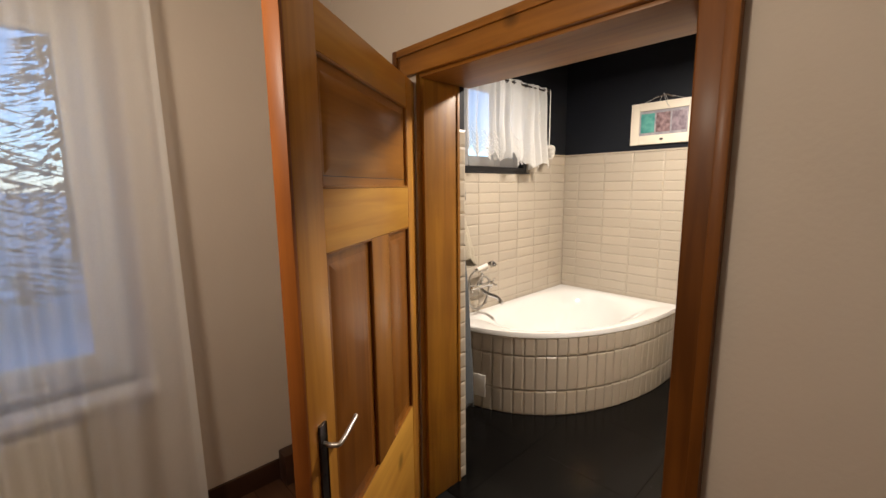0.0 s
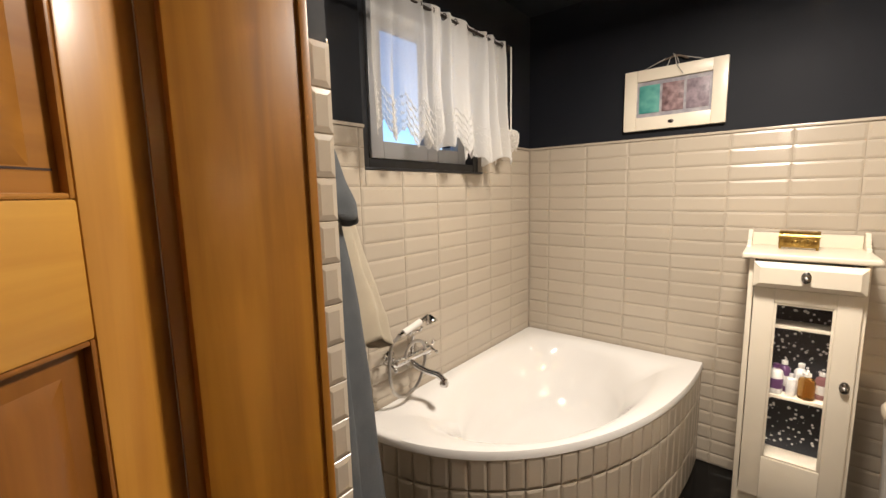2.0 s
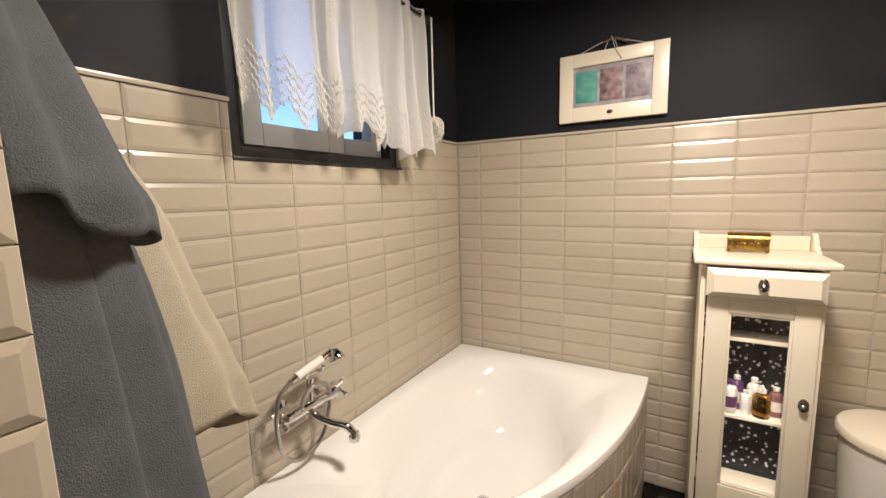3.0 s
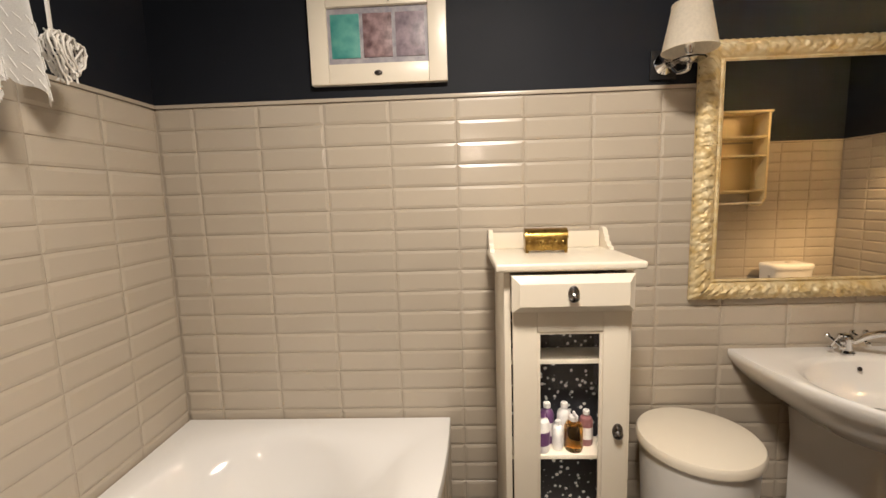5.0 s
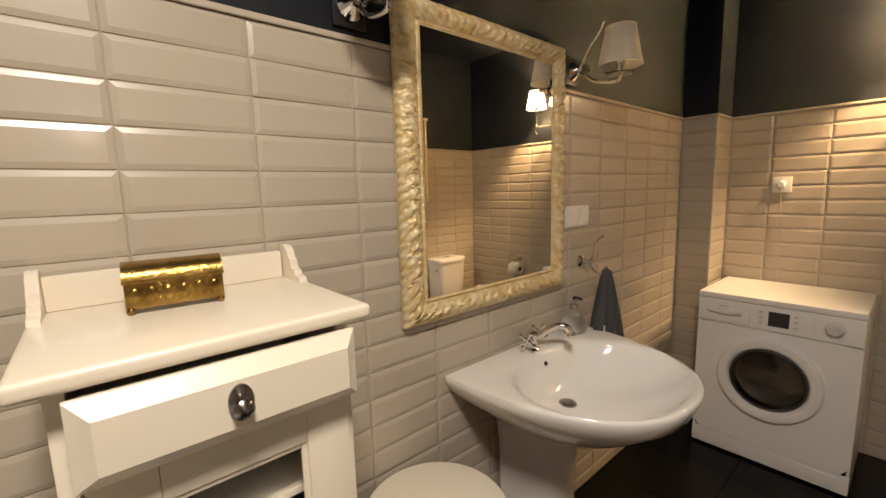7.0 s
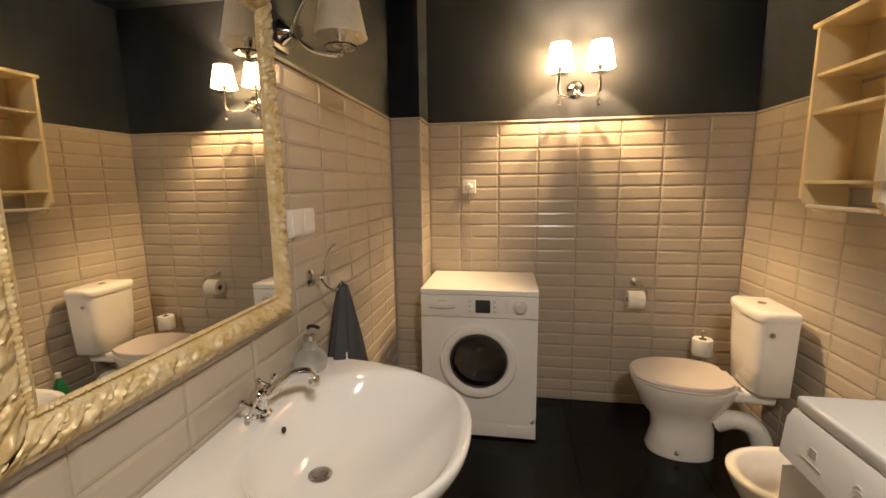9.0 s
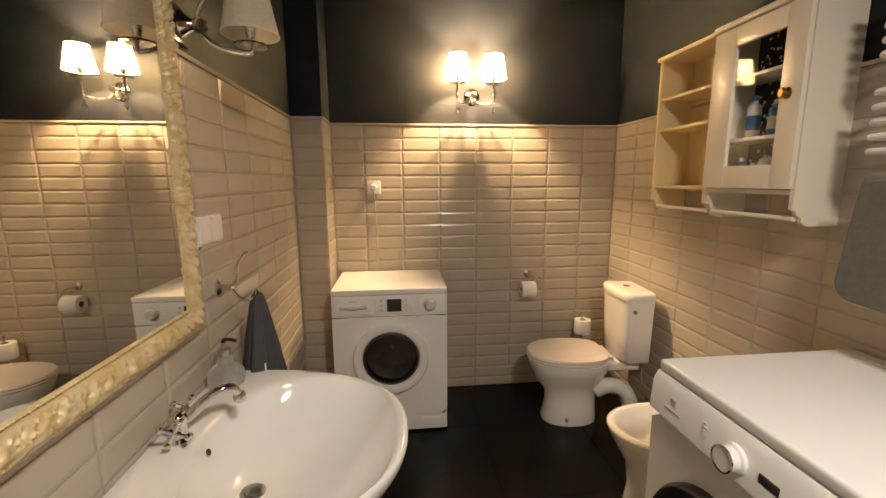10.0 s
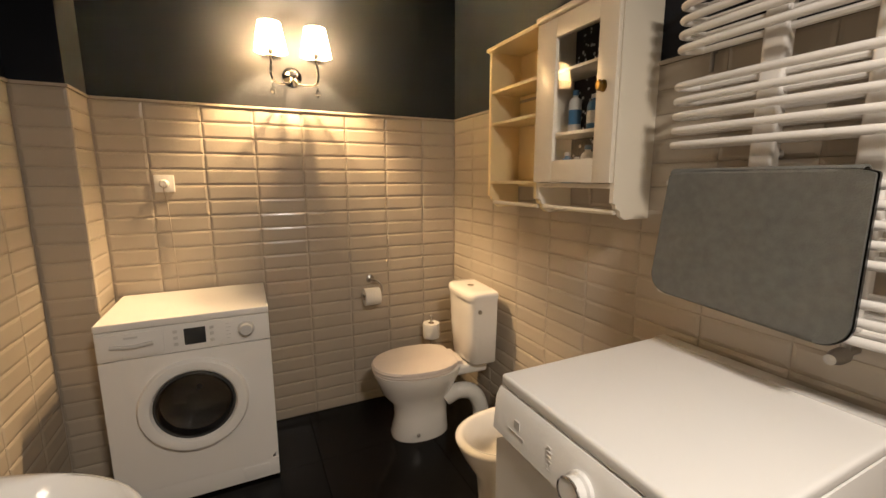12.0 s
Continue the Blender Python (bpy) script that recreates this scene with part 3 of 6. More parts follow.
fir("fir_tree", -0.9, 9.5, 7.2, 1)
fir("fir_tree", 3.4, 13.0, 8.0, 2)
fir("fir_tree", 6.6, 12.0, 6.6, 3)
fir("fir_tree", 9.4, 15.0, 8.5, 4)
fir("fir_tree", 0.9, 17.0, 8.0, 5)

# ---- bath ----


def bend(cx, cy, a, b, power, n, a0, a1):
    """Points of a rounded curve between two angles."""
    out = []
    for t in span(a0, a1, n):
        c, s = math.cos(t), math.sin(t)
        out.append((cx + a * math.copysign(abs(c) ** (2 / power), c), cy + b * math.copysign(abs(s) ** (2 / power), s)))
    return out


BATH_H = 0.582
bath = thing("corner_bath", "white corner bathtub with a tiled curved front", "bathtub")
cx, cy = EAST - 0.004, NORTH - 0.004
front = bend(cx, cy, 1.56, 1.062, 2.25, 60, math.pi, 1.5 * math.pi)
outline = front + [(cx, cy - 1.062 + 1.062 * i / 14) for i in range(1, 14)] + [(cx, cy)] + [(cx - 1.56 * i / 18, cy) for i in range(1, 18)]
mx, my = 3.29, 1.90


def bowl_ring(s, z, soft):
    """The outline drawn in towards the bowl's middle, rounding off as it goes."""
    out = []
    for x, y in outline:
        a = math.atan2((y - my) / 0.40, (x - mx) / 0.62)
        ex, ey = mx + 0.60 * math.cos(a), my + 0.36 * math.sin(a)
        px, py = mx + (x - mx) * s, my + (y - my) * s
        out.append((px + (ex * 1.0 - px) * soft, py + (ey - py) * soft, z))
    return out


def sunk(f, z):
    return [(mx + (x - mx) * f, my + (y - my) * f, z) for x, y, _ in bowl_ring(0.8, z, 1.0)]


loops = [bowl_ring(0.985, BATH_H - 0.036, 0), bowl_ring(1, BATH_H - 0.034, 0), bowl_ring(1, BATH_H - 0.008, 0), bowl_ring(0.994, BATH_H, 0), bowl_ring(0.955, BATH_H, 0.04),
         bowl_ring(0.93, BATH_H - 0.003, 0.22), bowl_ring(0.91, BATH_H - 0.010, 0.36), bowl_ring(0.89, BATH_H - 0.024, 0.48), bowl_ring(0.86, BATH_H - 0.05, 0.62), sunk(0.98, BATH_H - 0.11), sunk(0.92, BATH_H - 0.20), sunk(0.84, BATH_H - 0.31), sunk(0.72, BATH_H - 0.38), sunk(0.45, BATH_H - 0.41), sunk(0.05, BATH_H - 0.415)]
part("tub", rings(B(), loops, cap0=False), M_ENAMEL, bath, "glossy white tub", sharp=60)
part("waste", lathe(B(), [(0.03, 0), (0.03, 0.004), (0.02, 0.006)], Matrix.Translation((mx, my, BATH_H - 0.416))), M_CHROME, bath)
apron = [(mx + (x - mx) * 0.988, my + (y - my) * 0.988) for x, y in front]
bm = B()
back = [bm.verts.new((x + (mx - x) * 0.01, y + (my - y) * 0.01, 0)) for x, y in apron]
upper = [bm.verts.new((x + (mx - x) * 0.01, y + (my - y) * 0.01, BATH_H - 0.035)) for x, y in apron]
for i in range(len(apron) - 1):
    bm.faces.new((back[i], back[i + 1], upper[i + 1], upper[i]))
bmesh.ops.solidify(bm, geom=bm.faces[:], thickness=0.02)
skirt = part("front_panel", bm, M_GROUT, bath, "cream vertical tiles around the curved front")
# places along the apron, by length
acc = [0.0]
for p, q in zip(apron, apron[1:]):
    acc.append(acc[-1] + math.dist(p, q))


def along(s):
    i = max(k for k in range(len(acc) - 1) if acc[k] <= s + 1e-9)
    t = (s - acc[i]) / (acc[i + 1] - acc[i])
    p, q = apron[i], apron[i + 1]
    return Vector((p[0] + (q[0] - p[0]) * t, p[1] + (q[1] - p[1]) * t, 0)), math.atan2(q[1] - p[1], q[0] - p[0])


def tile_mesh(w, h, cache={}):
    """One bevelled tile: x across, y outward, z up, centred."""
    key = (round(w, 3), round(h, 3))
    if key not in cache:
        me = bpy.data.meshes.new("tile")
        a, b = w / 2 - 0.0007, h / 2 - 0.0007
        c = min(0.0115, a * 0.6, b * 0.5)
        v = []
        for x, z, y in ((a, b, -0.001), (a, b, 0.0008), (a - 0.0012, b - 0.0012, 0.0024), (a - c, b - c, PROUD)):
            v += [(-x, y, -z), (x, y, -z), (x, y, z), (-x, y, z)]
        f = []
        for r in range(3):
            for i in range(4):
                j = (i + 1) % 4
                f.append((4 * r + i, 4 * r + j, 4 * r + 4 + j, 4 * r + 4 + i))
        f.append((12, 13, 14, 15))
        me.from_pydata(v, [], f)
        me.materials.append(M_TILE)
        cache[key] = me
    return cache[key]


trng = random.Random(11)


def lay_tile(parent, place, yaw, w, h, tilt=0.35):
    ob = new("tile", tile_mesh(w, h))
    ob.parent = parent
    ob.matrix_local = Matrix.Translation(place) @ pose(0, 0, 0, trng.gauss(0, tilt), trng.gauss(0, 0.12), math.degrees(yaw) + trng.gauss(0, tilt))
    return ob


def apron_tiles():
    pitch = acc[-1] / 29
    for k in range(29):
        p, a = along((k + 0.5) * pitch)
        for z0, z1 in ((0.0, 0.172), (0.175, 0.415), (0.418, BATH_H - 0.037)):
            w = pitch - 0.001
            lay_tile(skirt, p + Vector((0, 0, (z0 + z1) / 2)), a + math.pi, w, z1 - z0, 0.5)


p, a = along(0.27)
hatch = part("hatch", box(B(), -0.05, 0.05, 0.008, 0.016, -0.08, 0.08, 0.003), M_WHITE, bath, "small white plastic access hatch")
hatch.matrix_local = Matrix.Translation((p.x, p.y, 0.17)) @ pose(0, 0, 0, 0, 0, math.degrees(a) + 180)

# bath mixer with hand shower on the north wall
mix = thing("bath_mixer", "chrome bath mixer with cross handles and hand shower", "tap", pose(2.715, NORTH, 0.80))
for x in (-0.075, 0.075):
    part("rosette", lathe(B(), [(0.032, 0), (0.032, 0.006), (0.02, 0.014), (0.013, 0.02), (0.013, 0.07)], Matrix.Translation((x, 0, 0)) @ pose(0, 0, 0, 90)), M_CHROME, mix)
    hub = part("valve", lathe(B(), [(0.019, -0.03), (0.022, -0.01), (0.022, 0.03), (0.014, 0.04)], Matrix.Translation((x * 1.1, -0.075, 0)) @ pose(0, 0, 0, 0, 90 if x > 0 else -90)), M_CHROME, mix)
    for k in range(4):
        a = k * math.pi / 2 + 0.4
        ex = x * 1.1 + (0.052 if x > 0 else -0.052)
        bm = tube(B(), [(ex, -0.075, 0), (ex, -0.075 + 0.034 * math.cos(a), 0.034 * math.sin(a))], 0.005, 8)
        ball(bm, (ex, -0.075 + 0.036 * math.cos(a), 0.036 * math.sin(a)), 0.009)
        part("handle_arm", bm, M_CHROME, hub)
part("body", lathe(B(), [(0.017, -0.085), (0.02, -0.06), (0.02, 0.06), (0.017, 0.085)], Matrix.Translation((0, -0.075, 0)) @ pose(0, 0, 0, 0, 90)), M_CHROME, mix)
bm = tube(B(), spline([(0, -0.075, -0.01), (0, -0.09, -0.035), (0.02, -0.14, -0.06), (0.045, -0.19, -0.075), (0.055, -0.215, -0.10)]), 0.014, 12)
lathe(bm, [(0.019, 0), (0.021, 0.012), (0.016, 0.03)], Matrix.Translation((0.056, -0.217, -0.125)))
part("spout", bm, M_CHROME, mix)
part("riser", tube(B(), spline([(0, -0.075, 0.01), (0, -0.078, 0.06), (0.0, -0.085, 0.10)]), 0.009), M_CHROME, mix)
bm = tube(B(), [(-0.035, -0.085, 0.115), (0.035, -0.085, 0.115)], 0.006)
for x in (-0.035, 0.035):
    tube(bm, spline([(x, -0.085, 0.115), (x, -0.10, 0.118), (x, -0.108, 0.135)], 4), 0.006)
part("cradle", bm, M_CHROME, mix)
part("hose", tube(B(), spline([(-0.10, -0.10, 0.13), (-0.15, -0.10, 0.09), (-0.155, -0.09, -0.02), (-0.13, -0.085, -0.12), (-0.06, -0.085, -0.165), (0.03, -0.088, -0.13), (0.075, -0.088, -0.02), (0.06, -0.09, 0.05), (0.0, -0.09, 0.07), (-0.05, -0.088, 0.03), (-0.03, -0.08, -0.03)], 8), 0.0075, 8), M_STEEL, mix, "ribbed metal hose")
shower = part("hand_shower", tube(B(), spline([(-0.10, -0.10, 0.13), (-0.07, -0.10, 0.137)], 3), 0.011), M_CHROME, mix)
part("grip", tube(B(), [(-0.075, -0.10, 0.136), (-0.03, -0.10, 0.145), (0.035, -0.10, 0.158)], 0.0145, 14), M_CERAMIC, shower, "white ceramic grip")
bm = tube(B(), [(0.035, -0.10, 0.158), (0.085, -0.10, 0.172)], 0.011, 12)
lathe(bm, [(0.012, 0), (0.024, -0.02), (0.03, -0.035), (0.029, -0.042)], Matrix.Translation((0.088, -0.105, 0.178)) @ pose(0, 0, 0, -28))
part("head", bm, M_CHROME, shower)

# ---- cafe curtain, rod and wicker heart ----
RY, RZ = 2.205, 2.285
rod = thing("curtain_rod", "thin dark metal curtain rod with finials", "curtain rod")
part("bar", tube(B(), [(2.40, RY, RZ), (3.43, RY, RZ)], 0.007), M_DARKMETAL, rod)
for x in (2.40, 3.43):
    part("finial", ball(B(), (x, RY, RZ), 0.018), M_DARKMETAL, rod)
for x in (2.47, 3.415):
    part("bracket", tube(B(), [(x, RY, RZ), (x, NORTH + g, RZ)], 0.006), M_DARKMETAL, rod)


def gather(u):
    """Uneven widths of the folds along the rod."""
    return 52 * u + 5.0 * math.sin(4.3 * u + 0.7) + 2.2 * math.sin(15 * u) + 1.1 * math.sin(37 * u + 1)


def lace(u, v):
    """u along the rod, v from the heading down to a pointed lace hem."""
    x = 2.46 + 0.925 * u + 0.014 * math.sin(23 * u + 0.5) * v
    g_ = gather(u)
    full = 0.55 + 0.45 * min(1, max(0, (u - 0.2) / 0.25))
    y = RY + (math.sin(g_) * (0.012 + 0.030 * v) + 0.009 * math.sin(2.3 * g_ + 1) * v) * full + 0.012 * v * math.sin(17 * u + 1)
    k = u * 11.5 + 0.28 * math.sin(19 * u)
    point = abs((k % 1) - 0.5) * 2
    hem = 0.450 + 0.070 * min(1, u * 1.6) + 0.075 * (1 - point) ** 0.8 + 0.02 * math.sin(9 * u) + 0.006 * math.sin(260 * u)
    return x, y - 0.004 * math.sin(8 * v), RZ + 0.022 - (hem + 0.022) * v


cur = thing("cafe_curtain", "short white lace cafe curtain with a pointed hem", "curtain")
part("drape", sheet(B(), lace, span(0.37, 1, 230), span(0, 1, 28)), M_LACE, cur, sharp=180)
part("thin_drape", sheet(B(), lace, span(0, 0.40, 130), span(0, 1, 28)), M_LACE2, cur, "thinner, half see-through end", sharp=180)
bm = B()
for i in range(150):
    u = (i + 0.5) / 150
    for v0 in (0.74, 0.80, 0.86, 0.92, 0.97):
        p = Vector(lace(u, v0)) + Vector((0, -0.003, 0))
        q = Vector(lace(min(1, u + 0.004), v0 + 0.022)) + Vector((0, -0.003, 0))
        tube(bm, [p, q], 0.0017, 4)
tagged(part("lace_border", bm, M_LACE, cur, "raised lace pattern near the hem"), kind="stuff")
for i in range(12):
    u = (i + 0.5) / 12
    x = 2.46 + 0.94 * u
    bm = B()
    tube(bm, [(x, RY + 0.013 * math.cos(t), RZ + 0.013 * math.sin(t)) for t in span(0, 6.283, 14)], 0.0022, 6)
    part("ring", bm, M_DARKMETAL, cur)
heart = thing("wicker_heart", "white wicker heart hanging from the curtain rod", "decoration", pose(3.473, RY - 0.004, 1.825, 0, 0, 20))
hrng = random.Random(8)


def heart_curve(t, s, d):
    return (s * 16 * math.sin(t) ** 3, d, s * (13 * math.cos(t) - 5 * math.cos(2 * t) - 2 * math.cos(3 * t) - math.cos(4 * t)))


for k in range(9):
    s = 0.0040 * (1 - 0.35 * abs(k - 4) / 4)
    pts = [Vector(heart_curve(t, s, (k - 4) * 0.007)) + Vector((hrng.gauss(0, 0.0015), hrng.gauss(0, 0.0015), hrng.gauss(0, 0.0015))) for t in span(0, 6.283, 36)]
    part("cane", tube(B(), pts, 0.0028, 6), M_WICKER, heart)
for k in range(10):
    t = k * 0.63
    p, q = heart_curve(t, 0.0040, -0.02), heart_curve(t + 2.2, 0.0040, 0.02)
    part("cross_cane", tube(B(), spline([p, (0, hrng.uniform(-0.03, 0.03), 0), q], 5), 0.0024, 6), M_WICKER, heart)
part("ribbon", box(B(), -0.05, -0.042, -0.003, 0.003, 0.02, RZ - 1.825 + 0.004), M_WICKER, heart, "pale ribbon")

# ---- towels on the wall hook beside the doorway ----
hk = thing("wall_hook", "small steel hook above the tiles", "hook")
part("plate", box(B(), WESTN - g, WESTN + 0.006, 1.885, 1.915, 1.79, 1.88, 0.004), M_STEEL, hk)
part("prong", tube(B(), spline([(WESTN + 0.004, 1.90, 1.815), (WESTN + 0.035, 1.90, 1.805), (WESTN + 0.055, 1.90, 1.835), (WESTN + 0.05, 1.90, 1.86)]), 0.005), M_STEEL, hk)


def hung(x0, y0, ztop, zbot, spread, deep, seed):
    """Cloth gathered at the hook and falling in folds; u round the bundle."""
    def f(u, v):
        a = u * math.pi
        grow = min(1.15, 0.10 + 1.15 * v ** 0.58)
        fold = 1 + 0.13 * math.sin(6 * a + seed + 0.6 * v) + 0.07 * math.sin(13 * a + 2 * seed + 2 * v) + 0.04 * noise.noise((a * 3, v * 6, seed))
        y = y0 - spread * grow * math.cos(a) * (0.85 + 0.15 * fold)
        x = x0 + deep * grow * abs(math.sin(a)) ** 0.8 * fold * (0.93 + 0.07 * math.sin(5 * v + seed))
        return x, y, ztop - (ztop - zbot) * v + (0.035 * math.sin(2.5 * a + seed) + 0.012 * math.sin(9 * a)) * v
    return f


tw = thing("bath_towel", "slate blue bath towel hanging from the hook", "towel")
part("cloth", sheet(B(), hung(WESTN + 0.012, 1.925, 1.83, 0.22, 0.10, 0.255, 0.4), span(0, 1, 90), span(0, 1, 60), 0.006), M_TOWEL, tw, sharp=180)
part("overlap", sheet(B(), hung(WESTN + 0.02, 1.93, 1.845, 1.50, 0.11, 0.155, 2.1), span(0, 1, 80), span(0, 1, 24), 0.006), M_TOWEL, tw, sharp=180)
tw2 = thing("hand_towel", "beige towel hanging under the slate one", "towel")
part("cloth", sheet(B(), hung(WESTN + 0.012, 1.99, 1.72, 1.10, 0.06, 0.338, 1.3), span(0, 1, 80), span(0, 1, 40), 0.006), M_TOWEL2, tw2, sharp=180)

# ---- picture on the east wall ----
pic = thing("picture", "cream wooden picture frame with three small coloured prints", "picture")
x1, py0, py1, pz0, pz1 = EAST + g, 1.272, 1.760, 1.860, 2.184
iy0, iy1, iz0, iz1 = 1.337, 1.695, 1.930, 2.122
bm = B()
for q in ((py0, iy0, pz0, pz1), (iy1, py1, pz0, pz1), (iy0, iy1, pz0, iz0), (iy0, iy1, iz1, pz1)):
    box(bm, x1 - 0.030, x1, q[0], q[1], q[2], q[3], 0.004)
part("frame", bm, M_CREAM, pic)
part("print", box(B(), x1 - 0.016, x1 - 0.004, iy0, iy1, iz0, iz1), M_PRINT, pic, "washed grey print")
for k, mt in enumerate((M_LILAC, M_BROWNP, M_TEAL)):
    w = (iy1 - iy0 - 0.05) / 3
    y0 = iy0 + 0.012 + k * (w + 0.013)
    part("small_print", box(B(), x1 - 0.019, x1 - 0.015, y0, y0 + w, iz0 + 0.022, iz1 - 0.022, 0.001), mt, pic, ("lilac print", "brown print", "teal print")[k])
part("plaque", lathe(B(), [(0.014, 0), (0.014, 0.004), (0.011, 0.006)], Matrix.Translation((x1 - 0.030, 1.517, 1.895)) @ pose(0, 0, 0, 0, -90) @ Matrix.Diagonal((0.62, 1, 1, 1))), M_DARKMETAL, pic, "dark oval plaque")
part("stick", tube(B(), spline([(x1 - 0.02, 1.45, 2.205), (x1 - 0.022, 1.50, 2.228), (x1 - 0.02, 1.545, 2.222), (x1 - 0.02, 1.60, 2.21)]), 0.006, 8, 0.0035), M_TWIG, pic, "driftwood twig")
for y0, y1 in ((1.48, 1.36), (1.505, 1.49), (1.535, 1.55), (1.56, 1.67)):
    part("cord", tube(B(), [(x1 - 0.022, y0, 2.222), (x1 - 0.024, y1, pz1 - 0.004)], 0.0022, 6), M_STRING, pic)
part("nail", tube(B(), [(x1 + 0.004, 1.52, 2.236), (x1 - 0.03, 1.52, 2.238)], 0.003, 6), M_STEEL, pic)
part("loose_cord", tube(B(), spline([(x1 - 0.03, 1.515, 2.235), (x1 - 0.034, 1.50, 2.18), (x1 - 0.036, 1.47, 2.13)]), 0.0022, 6), M_STRING, pic)

# ---- narrow cabinet ----
cab = thing("narrow_cabinet", "narrow cream wooden cabinet with a drawer and glazed door", "cabinet", pose(-0.004, 0.012, 0.022))
cy0, cy1, cf, cb = 0.725, 1.105, 3.665, EAST - 0.008
bm = B()
box(bm, cf, cb, cy0, cy0 + 0.02, -0.022, 1.205, 0.002)
box(bm, cf, cb, cy1 - 0.02, cy1, -0.022, 1.205, 0.002)
box(bm, cb - 0.012, cb, cy0 + 0.02, cy1 - 0.02, 0.05, 1.205)
box(bm, cf + 0.004, cb - 0.012, cy0 + 0.02, cy1 - 0.02, 0.07, 0.09)
box(bm, cf + 0.004, cb - 0.012, cy0 + 0.02, cy1 - 0.02, 1.078, 1.094)
box(bm, cf + 0.004, cf + 0.018, cy0 + 0.02, cy1 - 0.02, -0.022, 0.07, 0.002)
part("body", bm, M_CREAM, cab)
top = part("top_board", box(B(), 3.622, cb, 0.700, 1.132, 1.206, 1.230, 0.009, 4), M_CREAM, cab)
part("back_rail", box(B(), cb - 0.018, cb, 0.722, 1.112, 1.230, 1.290, 0.004), M_CREAM, top)
for y in (0.704, 1.112):
    prof = [(cb - 0.11, 1.230), (cb - 0.106, 1.240), (cb - 0.085, 1.243), (cb - 0.082, 1.253), (cb - 0.066, 1.256), (cb - 0.062, 1.272), (cb - 0.052, 1.278), (cb - 0.046, 1.292), (cb - 0.03, 1.302), (cb - 0.01, 1.303), (cb, 1.302), (cb, 1.230)]
    part("gallery_end", rings(B(), [[(x, y, z) for x, z in prof], [(x, y + 0.016, z) for x, z in prof]]), M_CREAM, top)
def rect(x, inset):
    return [(x, cy0 + 0.010 + inset, 1.086 + inset), (x, cy1 - 0.018 - inset, 1.086 + inset), (x, cy1 - 0.018 - inset, 1.196 - inset), (x, cy0 + 0.010 + inset, 1.196 - inset)]


bm = rings(B(), [rect(cf + 0.002, 0.012), rect(cf - 0.034, 0.012), rect(cf - 0.035, 0.0), rect(cf - 0.042, 0.0), rect(cf - 0.047, 0.007), rect(cf - 0.062, 0.022)])
drawer = part("drawer", bm, M_CREAM, cab, "bevelled cream drawer front")


def knob(parent, y, z, x):
    ob = part("knob", lathe(B(), [(0.019, 0), (0.019, 0.004), (0.012, 0.009), (0.006, 0.011)], Matrix.Translation((x, y, z)) @ pose(0, 0, 0, 0, -90) @ Matrix.Diagonal((1.3, 0.85, 1, 1))), M_PULL, parent, "oval metal pull")
    part("stud", lathe(B(), [(0.012, 0), (0.014, 0.004), (0.008, 0.010), (0.002, 0.012)], Matrix.Translation((x - 0.009, y, z - 0.008)) @ pose(0, 0, 0, 0, -90)), M_PULL, parent)
    return ob


knob(drawer, 0.915, 1.144, cf - 0.062)
bm = B()
dz0, dz1 = 0.10, 1.078
gy0, gy1, gz0, gz1 = 0.812, 1.008, 0.30, 1.018
for q in ((cy0 + 0.014, gy0, dz0, dz1), (gy1, cy1 - 0.024, dz0, dz1), (gy0, gy1, dz0, gz0), (gy0, gy1, gz1, dz1)):
    box(bm, cf - 0.014, cf + 0.003, q[0], q[1], q[2], q[3], 0.003)
door = part("door", bm, M_CREAM, cab, "cream framed door with a glass pane")
bm = B()
for q in ((gy0, gy0 + 0.010, gz0, gz1), (gy1 - 0.010, gy1, gz0, gz1), (gy0 + 0.010, gy1 - 0.010, gz0, gz0 + 0.010), (gy0 + 0.010, gy1 - 0.010, gz1 - 0.010, gz1)):
    box(bm, cf - 0.010, cf - 0.002, *q, 0.003)
part("bead", bm, M_CREAM, door)
pane = part("pane", box(B(), cf - 0.005, cf - 0.001, gy0 + 0.006, gy1 - 0.006, gz0 + 0.006, gz1 - 0.006), M_GLASS, door)
pane.visible_shadow = False
knob(door, 0.766, 0.70, cf - 0.014)
part("lining", box(B(), cb - 0.170, cb - 0.0125, cy0 + 0.021, cy1 - 0.021, 0.09, 1.077), M_FABRIC, cab, "dark floral cloth on the back")
for z, deep in ((0.27, 0.105), (0.569, 0.105), (0.893, 0.105)):
    part("shelf", box(B(), cb - 0.171 - deep, cb - 0.171, cy0 + 0.02, cy1 - 0.02, z, z + 0.015, 0.002), M_CREAM, cab)


def bottle(name, label, place, r, h, mat, cap_mat, pump=False, neck=0.4):
    b = thing(name, label, "bottle", pose(*place), group="bottles in the cabinet")
    part("body", lathe(B(), [(r * 0.92, 0), (r, 0.006), (r, h * 0.68), (r * 0.85, h * 0.78), (r * neck, h * 0.84), (r * neck, h * 0.88)], n=18), mat, b)
    part("cap", lathe(B(), [(r * neck * 1.25, h * 0.88), (r * neck * 1.25, h * 0.99), (r * neck, h)], n=14), cap_mat, b)
    if pump:
        part("pump", tube(B(), [(0, 0, h * 0.98), (0, 0, h * 1.12), (-r * 1.2, 0, h * 1.13)], 0.004, 8), cap_mat, b)
    else:
        part("sticker", lathe(B(), [(r * 1.01, h * 0.2), (r * 1.012, h * 0.22), (r * 1.012, h * 0.52), (r * 1.01, h * 0.54)], n=18, cap=False), cap_mat, b)
    return b


